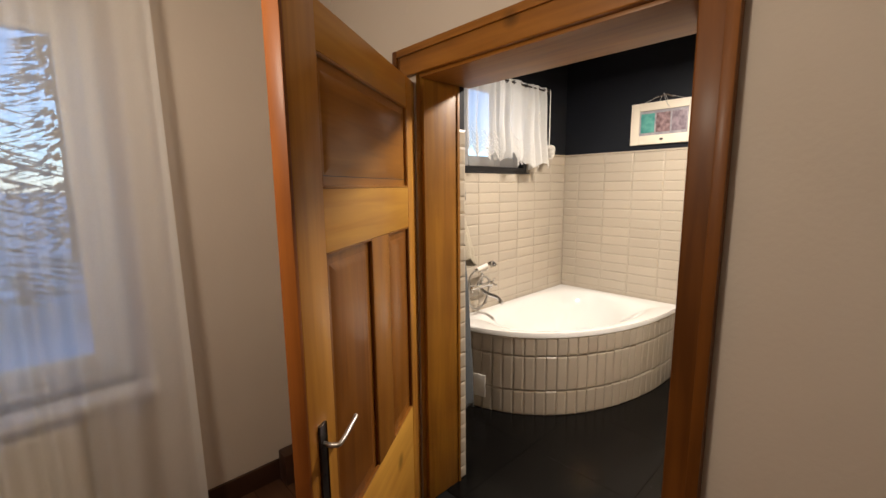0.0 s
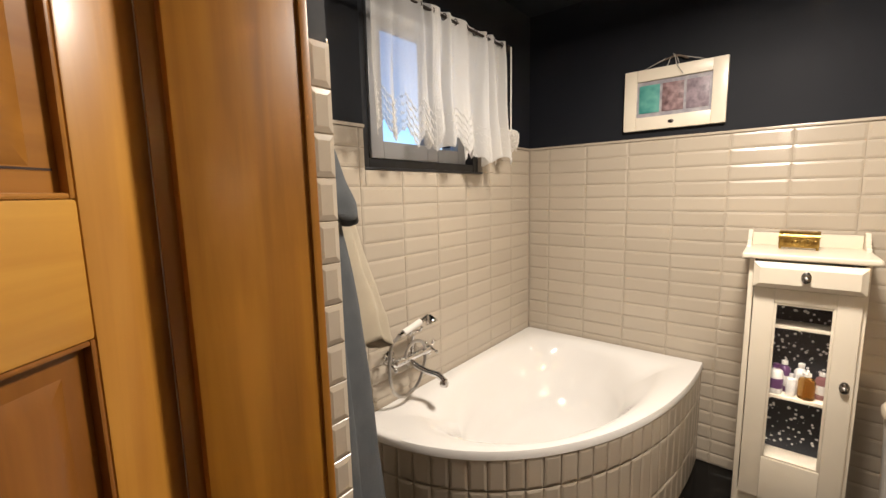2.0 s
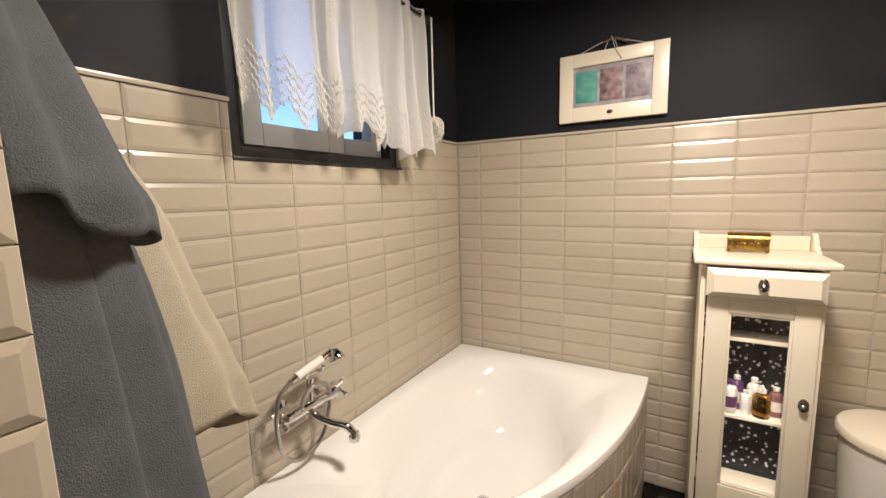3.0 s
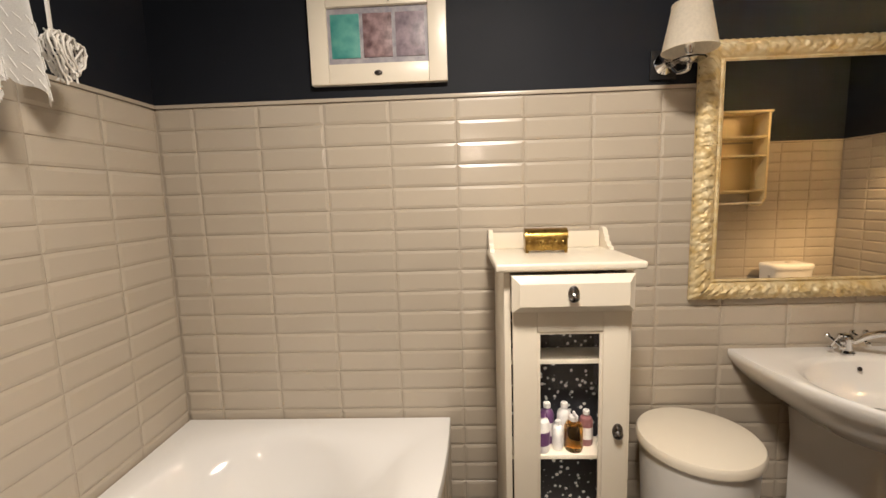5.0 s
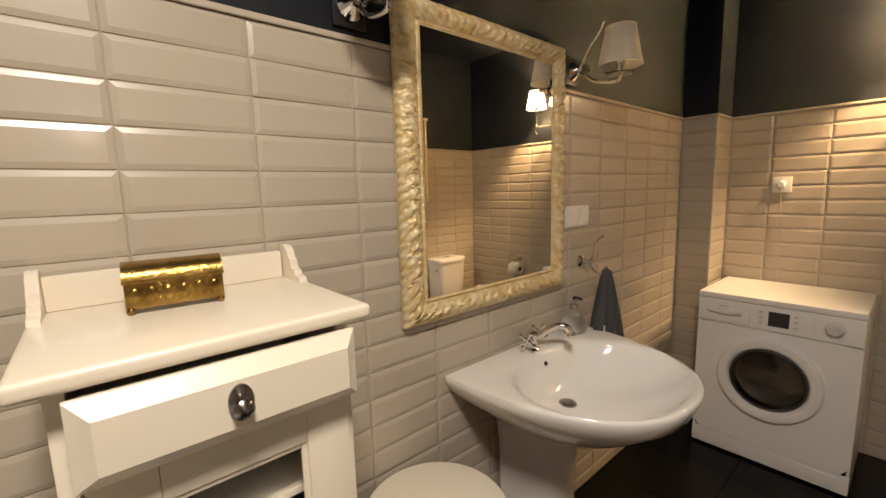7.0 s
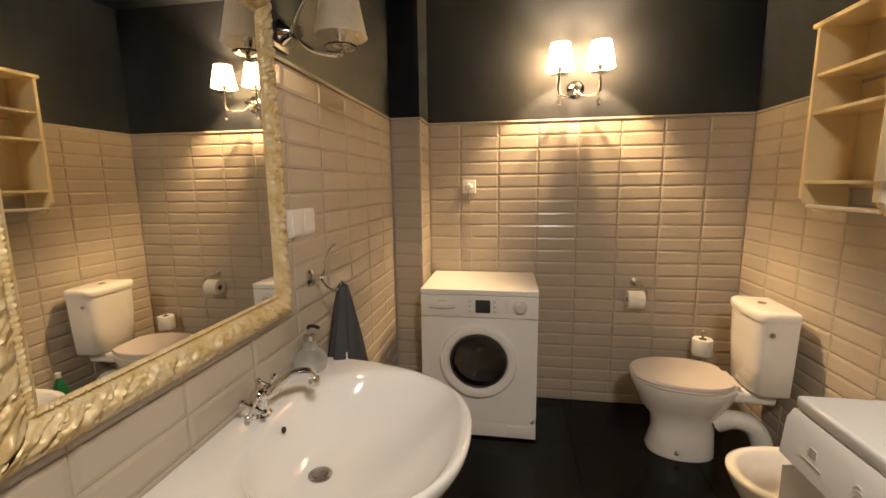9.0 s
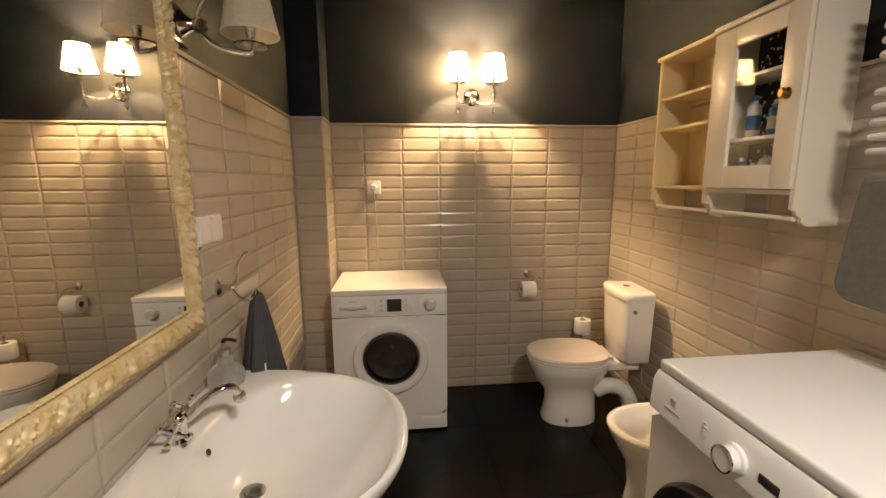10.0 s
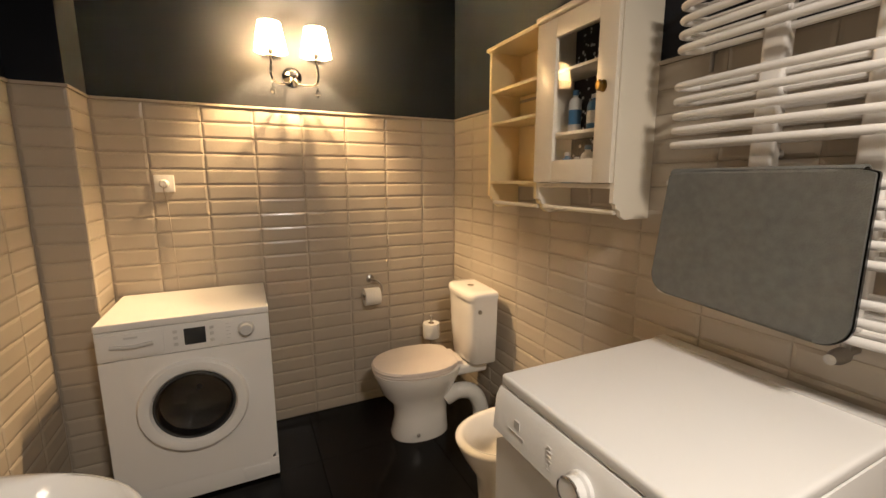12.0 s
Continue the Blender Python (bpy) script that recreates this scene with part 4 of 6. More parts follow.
SH = 0.6065
bottle("shampoo_bottle", "white bottle with a dark purple cap", (3.735, 0.992, SH), 0.028, 0.135, M_WHITE, M_PURPLE)
bottle("lotion_bottle", "small white plastic lotion bottle", (3.74, 0.937, SH), 0.018, 0.10, M_WHITE, M_PANEL)
bottle("soap_bottle", "amber liquid soap bottle with a pump", (3.74, 0.885, SH), 0.030, 0.115, M_AMBER, M_WHITE, True)
bottle("shower_gel_bottle", "pink plastic shower gel bottle", (3.77, 0.835, SH), 0.022, 0.12, M_PINK, M_WHITE)
bottle("shampoo_bottle", "dark purple plastic shampoo bottle", (3.785, 0.963, SH), 0.024, 0.14, M_PURPLE, M_WHITE)
bottle("cream_bottle", "pale grey plastic cream bottle", (3.785, 0.905, SH), 0.024, 0.14, M_PANEL, M_WHITE)

casket = thing("brass_casket", "small embossed brass box on the cabinet top", "box", pose(3.865, 0.952, 1.2525, 0, 0, -4))
bm = box(B(), -0.034, 0.034, -0.070, 0.070, 0.008, 0.052, 0.003)
for k in range(6):
    for s in (-1, 1):
        ball(bm, (s * 0.036, -0.056 + k * 0.0224, 0.03), 0.010, (0.35, 1, 1.3), 8, 6)
part("body", bm, M_BRASS, casket)
arc = [(0.037 * math.cos(t), 0.052 + 0.030 * math.sin(t)) for t in span(0, math.pi, 10)]
part("lid", rings(B(), [[(x, -0.071, z) for x, z in arc], [(x, 0.071, z) for x, z in arc]]), M_BRASS, casket, "curved brass lid")
part("band", box(B(), -0.037, 0.037, -0.072, 0.072, 0.050, 0.055, 0.001), M_BRASS, casket)
for x in (-0.032, 0.032):
    for y in (-0.064, 0.064):
        part("foot", ball(B(), (x, y, 0.006), 0.0062, u=8, v=6), M_BRASS, casket)

bin_ = thing("laundry_bin", "round white lidded bin beside the cabinet", "bin", pose(3.785, 0.455, 0))
part("body", lathe(B(), [(0.150, 0), (0.155, 0.005), (0.180, 0.585), (0.180, 0.59)], n=40), M_WHITE, bin_)
part("lid", lathe(B(), [(0.178, 0.588), (0.190, 0.590), (0.192, 0.612), (0.186, 0.622), (0.13, 0.632), (0.03, 0.635)], n=40), M_CREAM, bin_, "pale round lid")

# ---- mirror with a carved frame ----
mir = thing("wall_mirror", "rectangular mirror in an ornate cream and gilt carved frame", "mirror")
oy0, oy1, oz0, oz1 = -0.383, 0.398, 1.042, 1.957
iy0, iy1, iz0, iz1 = -0.291, 0.304, 1.130, 1.872
FX = EAST - 0.004
part("mirror_glass", box(B(), FX - 0.022, FX - 0.016, iy0 - 0.01, iy1 + 0.01, iz0 - 0.01, iz1 + 0.01), M_MIRROR, mir, "clear silvered glass")
part("backing", box(B(), FX - 0.015, FX, oy0 + 0.01, oy1 - 0.01, oz0 + 0.01, oz1 - 0.01), M_CREAM, mir)


def carve(s, v):
    """Height of the frame at length s and fraction v from outside to inside: scrolled leaves between plain mouldings."""
    if v < 0.10:
        base = 0.012 + 0.016 * math.sin(v / 0.10 * math.pi / 2)
    elif v < 0.72:
        base = 0.028 + 0.010 * math.sin((v - 0.10) / 0.62 * math.pi)
    elif v < 0.80:
        base = 0.020
    else:
        base = 0.026 - 0.012 * (v - 0.80) / 0.20
    cut = 0.0
    if v < 0.72:
        c = (v - 0.36) / 0.36
        k = s / 0.040
        leaf_ = abs(math.sin(math.pi * (k + 0.55 * abs(c)))) * math.cos(c * 1.2)
        vein = math.sin(2 * math.pi * (2.6 * k + 1.1 * abs(c) + 0.35 * math.sin(6.283 * k)))
        bud = max(0.0, 1 - 6 * ((k % 1 - 0.5) ** 2 * 1.6 + c * c * 0.7))
        cut = 0.0048 * leaf_ - 0.003 + 0.0020 * vein * (1 - 0.3 * abs(c)) + 0.003 * bud
        cut += 0.0045 * noise.noise((s * 90, v * 7, 0.3)) + 0.004 * noise.noise((s * 150, v * 13, 1.3))
        cut *= min(1, v / 0.06) * min(1, (0.72 - v) / 0.05)
    elif v > 0.84:
        cut = 0.0
    elif v > 0.74:
        cut = 0.0022 * math.sin(2 * math.pi * s / 0.011)
    return base + cut


corners_o = [(oy0, oz0), (oy1, oz0), (oy1, oz1), (oy0, oz1)]
corners_i = [(iy0, iz0), (iy1, iz0), (iy1, iz1), (iy0, iz1)]
vs = span(0, 1, 25)
for k in range(4):
    j = (k + 1) % 4
    (ay, az), (by, bz), (cy_, cz), (dy, dz) = corners_o[k], corners_o[j], corners_i[k], corners_i[j]
    length = math.dist((ay, az), (by, bz))

    def side(u, v):
        y = (ay + (by - ay) * u) * (1 - v) + (cy_ + (dy - cy_) * u) * v
        z = (az + (bz - az) * u) * (1 - v) + (cz + (dz - cz) * u) * v
        edge = 0.0025 * math.sin(2 * math.pi * u * length / 0.026) * (1 - min(1, v / 0.12))
        oy, oz = ((0, -1), (1, 0), (0, 1), (-1, 0))[k]
        return FX - carve(u * length, v), y + oy * edge, z + oz * edge
    bm = sheet(B(), side, span(0, 1, int(length / 0.0042)), vs)
    lip = [bm.verts.new((FX - 0.001, ay + (by - ay) * u, az + (bz - az) * u)) for u in (0, 1)]
    a_, b_ = bm.verts.new((FX - carve(0, 0), ay, az)), bm.verts.new((FX - carve(length, 0), by, bz))
    bm.faces.new((lip[0], lip[1], b_, a_))
    part("frame_side", bm, M_GOLDCREAM, mir, sharp=70)


# ---- sconces ----
def pleated(bm, r0, r1, z0, z1, m, n=96):
    loops = []
    for i in range(5):
        t = i / 4
        r = r0 + (r1 - r0) * t
        loops.append([m @ Vector(((r + 0.0016 * (k % 2)) * math.cos(2 * math.pi * k / n), (r + 0.0016 * (k % 2)) * math.sin(2 * math.pi * k / n), z0 + (z1 - z0) * t)) for k in range(n)])
    return rings(bm, loops, False, False)


def lamp_arm(parent, tip, start, drop=True):
    """Curved chrome arm from the wall rosette to a cup under the shade, with the shade and its fittings. The wall is at y=0, the room at +y."""
    tx, ty, tz = tip
    s = 1 if tx >= 0 else -1
    arm = part("arm", tube(B(), spline([start, (start[0] + 0.25 * (tx - start[0]), ty * 0.55, start[2] - 0.05), (tx * 0.85, ty * 0.98, start[2] - 0.062), (tx + s * 0.006, ty, start[2] - 0.025), (tx, ty, tz - 0.085)]), 0.0062, 10), M_CHROME, parent, "curved chrome arm")
    bm = lathe(B(), [(0.006, -0.092), (0.024, -0.084), (0.026, -0.080), (0.012, -0.074), (0.012, -0.06), (0.015, -0.055), (0.015, -0.005), (0.010, 0.0)], Matrix.Translation((tx, ty, tz)), n=20)
    part("candle_cup", bm, M_CHROME, arm)
    part("crystal_dish", lathe(B(), [(0.012, -0.095), (0.046, -0.089), (0.048, -0.085), (0.012, -0.090)], Matrix.Translation((tx, ty, tz)), n=12), M_CRYSTAL, arm, "cut-glass dish")
    shade = part("shade", pleated(B(), 0.077, 0.051, -0.058, 0.076, Matrix.Translation((tx, ty, tz))), M_SHADE, parent, "pleated cream fabric shade", sharp=180)
    for r, z in ((0.0785, -0.058), (0.0525, 0.076)):
        part("shade_ring", tube(B(), [(tx + r * math.cos(t), ty + r * math.sin(t), tz + z) for t in span(0, 6.283, 40)], 0.0022, 6), M_SHADE, shade)
    bulb = part("bulb", ball(B(), (tx, ty, tz + 0.022), 0.016, (1, 1, 1.5)), M_GLASS, parent)
    bulb.visible_shadow = False
    if drop:
        bm = tube(B(), [(tx, ty, tz - 0.092), (tx, ty, tz - 0.215)], 0.0015, 5)
        for k in range(4):
            ball(bm, (tx, ty, tz - 0.125 - 0.024 * k), 0.008, u=8, v=6)
        lathe(bm, [(0.001, 0.0), (0.013, 0.016), (0.012, 0.026), (0.002, 0.05)], Matrix.Translation((tx, ty, tz - 0.262)), n=8)
        part("crystal_drop", bm, M_CRYSTAL, arm, "glass drop").visible_shadow = False


def sconce(label, m):
    return thing("wall_sconce", label, "wall lamp", m, group="wall lamps")


SX, SZ = 2.921, 1.985
s1 = sconce("two-armed chrome wall lamp, lit, with cream shades and glass drops", pose(SX, SOUTH - g, SZ))
part("rosette", lathe(B(), [(0.05, 0), (0.05, 0.006), (0.035, 0.016), (0.018, 0.026), (0.018, 0.05), (0.010, 0.06)], pose(0, 0, 0, -90)), M_CHROME, s1)
part("crystal_ball", ball(B(), (0, 0.075, 0.0), 0.024, u=10, v=7), M_CRYSTAL, s1, "cut-glass ball", sharp=5).visible_shadow = False
for sx in (-0.109, 0.109):
    lamp_arm(s1, (sx, 0.15, 0.138), (0, 0.045, 0))
for sx in (-0.109, 0.109):
    point_lamp("sconce_bulb", (SX + sx, SOUTH - g + 0.15, SZ + 0.160), 74, WARM, 0.017)
for y, off in ((0.515, 0.005), (-0.462, -0.042)):
    s2 = sconce("single-arm chrome wall lamp with a cream shade, switched off", pose(EAST + g, y, 1.885, 0, 0, 90))
    part("back_plate", box(B(), -0.045, 0.045, 0, 0.012, -0.05, 0.05, 0.004), M_BLACK, s2, "glossy black square back plate")
    part("rosette", lathe(B(), [(0.036, 0.012), (0.036, 0.02), (0.022, 0.035), (0.014, 0.05)], pose(0, 0, 0, -90)), M_CHROME, s2)
    part("crystal_ball", ball(B(), (0, 0.064, 0.0), 0.022, u=10, v=7), M_CRYSTAL, s2, "cut-glass ball", sharp=5)
    lamp_arm(s2, (off, 0.185, 0.05), (0, 0.045, 0), False)
    part("scroll", tube(B(), spline([(0, 0.05, 0.0), (0, 0.062, 0.035), (0, 0.085, 0.075), (0, 0.12, 0.115), (0, 0.14, 0.15)]), 0.0055, 10), M_CHROME, s2, "chrome scroll rising from the plate")

# ---- washbasin ----
RIM = 0.845
bas = thing("washbasin", "wide white ceramic wall-hung washbasin", "washbasin")
byc, bw, bd = -0.137, 0.376, 0.605
bx = EAST - 0.003
curve = bend(bx, byc, bd, bw, 2.35, 56, 0.5 * math.pi, 1.5 * math.pi)
edge_pts = curve + [(bx, byc - bw + 2 * bw * i / 14) for i in range(1, 14)]
kx, ky, wx = 3.652, byc, 3.775


def bring(s, z, soft, f=1.0, low=0.0):
    out = []
    for x, y in edge_pts:
        a = math.atan2((y - ky) / 0.302, (x - kx) / 0.238)
        rim = (abs(math.cos(a)) ** 2.35 + abs(math.sin(a)) ** 2.35) ** (-1 / 2.35)
        ex, ey = kx + (wx - kx) * (1 - f) + 0.238 * rim * math.cos(a) * f, ky + 0.302 * rim * math.sin(a) * f
        px, py = kx + (x - kx) * s, ky + (y - ky) * s
        px = px + (bx - px) * low if x < bx - 1e-6 else bx
        if soft == 0 and x >= bx - 1e-6:
            px = bx
        out.append((px + (ex - px) * soft, py + (ey - py) * soft, z))
    return out


loops = [bring(0.30, RIM - 0.22, 0, low=0.25), bring(0.50, RIM - 0.20, 0, low=0.15), bring(0.74, RIM - 0.13, 0, low=0.06), bring(0.92, RIM - 0.065, 0), bring(0.985, RIM - 0.03, 0), bring(1.0, RIM - 0.012, 0), bring(0.993, RIM, 0),
         bring(0.975, RIM + 0.001, 0.2), bring(0.96, RIM - 0.0005, 0.80), bring(0.9, RIM - 0.006, 1, 0.995), bring(0.9, RIM - 0.018, 1, 0.97), bring(0.9, RIM - 0.042, 1, 0.91), bring(0.9, RIM - 0.075, 1, 0.80), bring(0.9, RIM - 0.108, 1, 0.64), bring(0.9, RIM - 0.130, 1, 0.44), bring(0.9, RIM - 0.142, 1, 0.24), bring(0.9, RIM - 0.146, 1, 0.08)]
part("basin", rings(B(), loops), M_CERAMIC, bas, sharp=75)
part("waste", lathe(B(), [(0.030, 0), (0.030, 0.004), (0.024, 0.007), (0.019, 0.005), (0.019, 0.010), (0.006, 0.013)], Matrix.Translation((wx - 0.004, ky + 0.012, RIM - 0.146)), n=24), M_STEEL, bas, "steel pop-up waste")
part("overflow", lathe(B(), [(0.008, 0), (0.008, 0.003)], Matrix.Translation((kx + 0.219, ky, RIM - 0.036)) @ pose(0, 0, 0, 0, -68), n=14), M_DARKMETAL, bas)
part("pedestal", rings(B(), [[(EAST - 0.003 - 0.24 * k * (1 - abs(math.sin(a)) ** 3) - 0.012, byc + 0.14 * k * math.sin(a), z) if abs(math.cos(a)) > 1e-6 else (EAST - 0.012, byc + 0.14 * k * math.sin(a), z) for a in span(-math.pi / 2, math.pi / 2, 24)] for z, k in ((0.0, 0.98), (0.03, 0.96), (0.25, 0.88), (0.50, 0.92), (0.66, 1.06))]), M_CERAMIC, bas, "broad white ceramic pedestal", sharp=60)

tap = thing("basin_tap", "old-style chrome basin tap with cross handles", "tap", pose(3.934, -0.140, RIM - 0.002, 0, 0, 14))
bm = lathe(B(), [(0.029, 0), (0.029, 0.006), (0.021, 0.014), (0.019, 0.045), (0.022, 0.055), (0.018, 0.068), (0.008, 0.075)], n=20)
part("body", bm, M_CHROME, tap)
bm = tube(B(), spline([(0, -0.004, 0.045), (-0.025, -0.010, 0.056), (-0.05, -0.018, 0.078), (-0.088, -0.030, 0.098), (-0.118, -0.040, 0.094), (-0.130, -0.045, 0.072)]), 0.0135, 12, 0.011)
lathe(bm, [(0.014, 0), (0.016, 0.006), (0.016, 0.018), (0.012, 0.024)], Matrix.Translation((-0.131, -0.045, 0.054)), n=16)
part("spout", bm, M_CHROME, tap)
for s in (-1, 1):
    hub = part("valve", tube(B(), [(0, 0, 0.04), (-0.004, s * 0.035, 0.046), (-0.006, s * 0.052, 0.052)], 0.012, 12), M_CHROME, tap)
    for k in range(4):
        a = k * math.pi / 2 + 0.5
        p = Vector((-0.006, s * 0.058, 0.053))
        q = p + Vector((math.cos(a) * 0.03, 0, math.sin(a) * 0.03))
        bm = tube(B(), [p, q], 0.0045, 8)
        ball(bm, q, 0.0085, u=10, v=7)
        part("handle_arm", bm, M_CHROME, hub)

soap = thing("soap_dispenser", "squat frosted glass soap dispenser with a dark pump", "soap dispenser", pose(3.930, -0.412, RIM - 0.002) @ Matrix.Scale(0.92, 4))
part("jar", lathe(B(), [(0.036, 0), (0.052, 0.010), (0.058, 0.030), (0.055, 0.050), (0.042, 0.068), (0.026, 0.080), (0.020, 0.108)], n=32), M_FROST, soap)
part("collar", lathe(B(), [(0.019, 0.107), (0.019, 0.128), (0.008, 0.132), (0.007, 0.150)], n=16), M_STEEL, soap)
part("pump", tube(B(), spline([(0, 0, 0.148), (0, 0, 0.158), (-0.02, 0.006, 0.163), (-0.045, 0.012, 0.160)], 5), 0.006, 8), M_BLACK, soap)

th = thing("towel_hook", "chrome double wall hook with a round rosette", "hook", pose(EAST, -0.56, 1.114))
part("rosette", lathe(B(), [(0.030, 0), (0.030, 0.006), (0.02, 0.012), (0.011, 0.016), (0.011, 0.045)], pose(0, 0, 0, 0, -90)), M_CHROME, th)
part("prong", tube(B(), spline([(-0.04, 0, 0), (-0.055, -0.01, 0.03), (-0.062, -0.012, 0.075), (-0.075, -0.02, 0.105), (-0.09, -0.028, 0.115)]), 0.0045), M_CHROME, th)
part("prong", tube(B(), spline([(-0.04, 0, 0), (-0.06, 0, -0.03), (-0.09, 0, -0.045), (-0.115, 0, -0.028), (-0.118, 0, -0.01)]), 0.0045), M_CHROME, th)
wt = thing("guest_towel", "charcoal guest towel hanging from the hook", "towel")


def guest(u, v):
    a = 2 * math.pi * u
    fold = 1 + 0.26 * math.sin(4 * a + 0.8) + 0.14 * math.sin(9 * a + 2 * v)
    return (3.874 + (0.010 + 0.046 * v ** 0.85) * math.cos(a) * fold, -0.568 + (0.011 + 0.082 * v ** 0.85) * math.sin(a) * (0.7 + 0.3 * fold), 1.087 - 0.335 * v + 0.02 * math.sin(2 * a) * v)


def sewn(u, v):
    x, y, z = guest(0.33 + 0.035 * u, 0.62 + 0.12 * v)
    return x - 0.003, y + 0.004, z


part("cloth", sheet(B(), guest, span(0, 1, 84), span(0, 1, 24), 0.004), M_TOWEL3, wt, sharp=180)
part("care_label", sheet(B(), sewn, span(0, 1, 4), span(0, 1, 4), 0.001), M_PAPER, wt, "small white sewn label")
part("loop", tube(B(), spline([(3.875, -0.565, 1.075), (3.868, -0.56, 1.091), (3.876, -0.56, 1.101), (3.885, -0.565, 1.079)], 5), 0.004, 6), M_TOWEL3, wt)

sw = thing("light_switch", "white double light switch on the tiles", "switch")
part("plate", box(B(), EAST - 0.012, EAST + 0.004, -0.600, -0.436, 1.268, 1.357, 0.004), M_WHITE, sw)
for y in (-0.594, -0.515):
    part("rocker", box(B(), EAST - 0.017, EAST - 0.011, y, y + 0.073, 1.275, 1.350, 0.003), M_WHITE, sw)
so = thing("wall_socket", "white wall socket with a plugged-in cable", "socket")
part("plate", box(B(), 3.515, 3.60, SOUTH - 0.004, SOUTH + 0.012, 1.375, 1.46, 0.004), M_WHITE, so)
plug = part("plug", lathe(B(), [(0.021, 0), (0.021, 0.02), (0.014, 0.03)], pose(3.557, SOUTH + 0.012, 1.417, -90)), M_WHITE, so)
part("cable", tube(B(), spline([(3.557, SOUTH + 0.04, 1.41), (3.557, SOUTH + 0.045, 1.38), (3.552, SOUTH + 0.014, 1.30), (3.545, SOUTH + 0.008, 1.0), (3.545, SOUTH + 0.008, 0.80)]), 0.0024, 8), M_GROUT, so, "thin beige cable")

# ---- washing machine ----


def porthole(m, parent, r, depth=0.03, drum=True, dark=False):
    """Round door seen along +y of m: outer ring, inner ring, bowl glass and drum."""
    rot = m @ pose(0, 0, 0, -90)
    ring = part("door_ring", lathe(B(), [(r * 0.74, 0.0), (r * 1.0, 0.0), (r * 1.0, depth * 0.5), (r * 0.96, depth * 0.9), (r * 0.86, depth), (r * 0.78, depth * 0.8), (r * 0.74, depth * 0.3), (r * 0.72, 0.002)], rot, n=48, cap=False), M_APPLIANCE if not dark else M_BLACK, parent, "round door ring")
    part("seal", lathe(B(), [(r * 0.74, depth * 0.4), (r * 0.70, depth * 0.55), (r * 0.66, depth * 0.35), (r * 0.62, -0.06)], rot, n=48, cap=False), M_RUBBER, ring)
    part("door_glass", lathe(B(), [(r * 0.70, depth * 0.45), (r * 0.55, depth * 0.75), (r * 0.3, depth * 0.9), (0.01, depth * 0.95)], rot, n=40, cap=False), M_PORTHOLE, ring, "smoked glass bowl")
    part("drum", lathe(B(), [(r * 0.66, 0.0), (r * 0.70, -0.08), (r * 0.68, -0.22), (0.01, -0.225)], rot, n=36, cap=False), M_DRUM, ring)
    return ring


wm = thing("washing_machine", "white front-loading washing machine", "washing machine", pose(3.461, -1.402, 0) @ Matrix.Diagonal((1.038, 0.99, 1.022, 1)))
hw, dp = 0.307, 0.49
bm = B()
box(bm, -hw, -hw + 0.012, -dp, -0.012, 0.012, 0.82, 0.002)
box(bm, hw - 0.012, hw, -dp, -0.012, 0.012, 0.82, 0.002)
box(bm, -hw + 0.012, hw - 0.012, -dp, -dp + 0.01, 0.012, 0.82)
part("body", bm, M_APPLIANCE, wm)
bm = B()
cz, rr = 0.455, 0.150
outer = [(-hw, 0.10), (hw, 0.10), (hw, 0.695), (-hw, 0.695)]
circ = [(rr * math.cos(a), cz + rr * math.sin(a)) for a in span(-0.75 * math.pi, 1.25 * math.pi, 48)[:-1]]
sq = []
for x, z in circ:
    k = max(abs(x) / hw, abs(z - cz) / (0.24 if z > cz else 0.355))
    sq.append((x / k, cz + (z - cz) / k))
rings(bm, [[(x, -0.012, z) for x, z in sq], [(x, 0, z) for x, z in sq], [(x, 0, z) for x, z in circ], [(x, -0.03, z) for x, z in circ]], False, False)
part("front", bm, M_APPLIANCE, wm)
part("plinth", box(B(), -hw, hw, -0.02, -0.004, 0.012, 0.098, 0.004), M_APPLIANCE, wm)
part("filter_flap", box(B(), -hw + 0.04, -hw + 0.15, -0.005, 0.0, 0.03, 0.085, 0.003), M_APPLIANCE, wm)
fascia = part("control_panel", box(B(), -hw, hw, -0.02, 0.004, 0.698, 0.818, 0.006), M_APPLIANCE, wm)
part("top", box(B(), -hw - 0.001, hw + 0.001, -dp, 0.004, 0.820, 0.850, 0.006, 3), M_APPLIANCE, wm)
tray = part("detergent_drawer", box(B(), 0.085, hw - 0.008, 0.003, 0.010, 0.710, 0.808, 0.004), M_APPLIANCE, fascia)
part("drawer_grip", tube(B(), spline([(0.12, 0.012, 0.758), (0.19, 0.016, 0.752), (0.26, 0.012, 0.758)]), 0.009, 10), M_PANEL, tray)
part("lettering", box(B(), 0.17, 0.215, 0.010, 0.0112, 0.784, 0.792), M_PANEL, tray)
part("display", box(B(), -0.062, 0.015, 0.003, 0.007, 0.725, 0.795, 0.003), M_LCD, fascia, "small dark display")
for i in range(3):
    for x in (0.045, -0.085):
        part("button", box(B(), x - 0.008, x + 0.008, 0.003, 0.008, 0.727 + i * 0.027, 0.740 + i * 0.027, 0.003), M_PANEL, fascia)
for i in range(5):
    part("marking", box(B(), -0.150 - 0.006 * (i % 2), -0.138, 0.0035, 0.0046, 0.728 + i * 0.016, 0.731 + i * 0.016), M_PANEL, fascia)
part("dial", lathe(B(), [(0.034, 0), (0.034, 0.006), (0.026, 0.012), (0.026, 0.028), (0.022, 0.032)], pose(-0.215, 0.004, 0.762, -90), n=32), M_PANEL, fascia)
porthole(pose(0, 0, cz), wm, 0.205, 0.034)
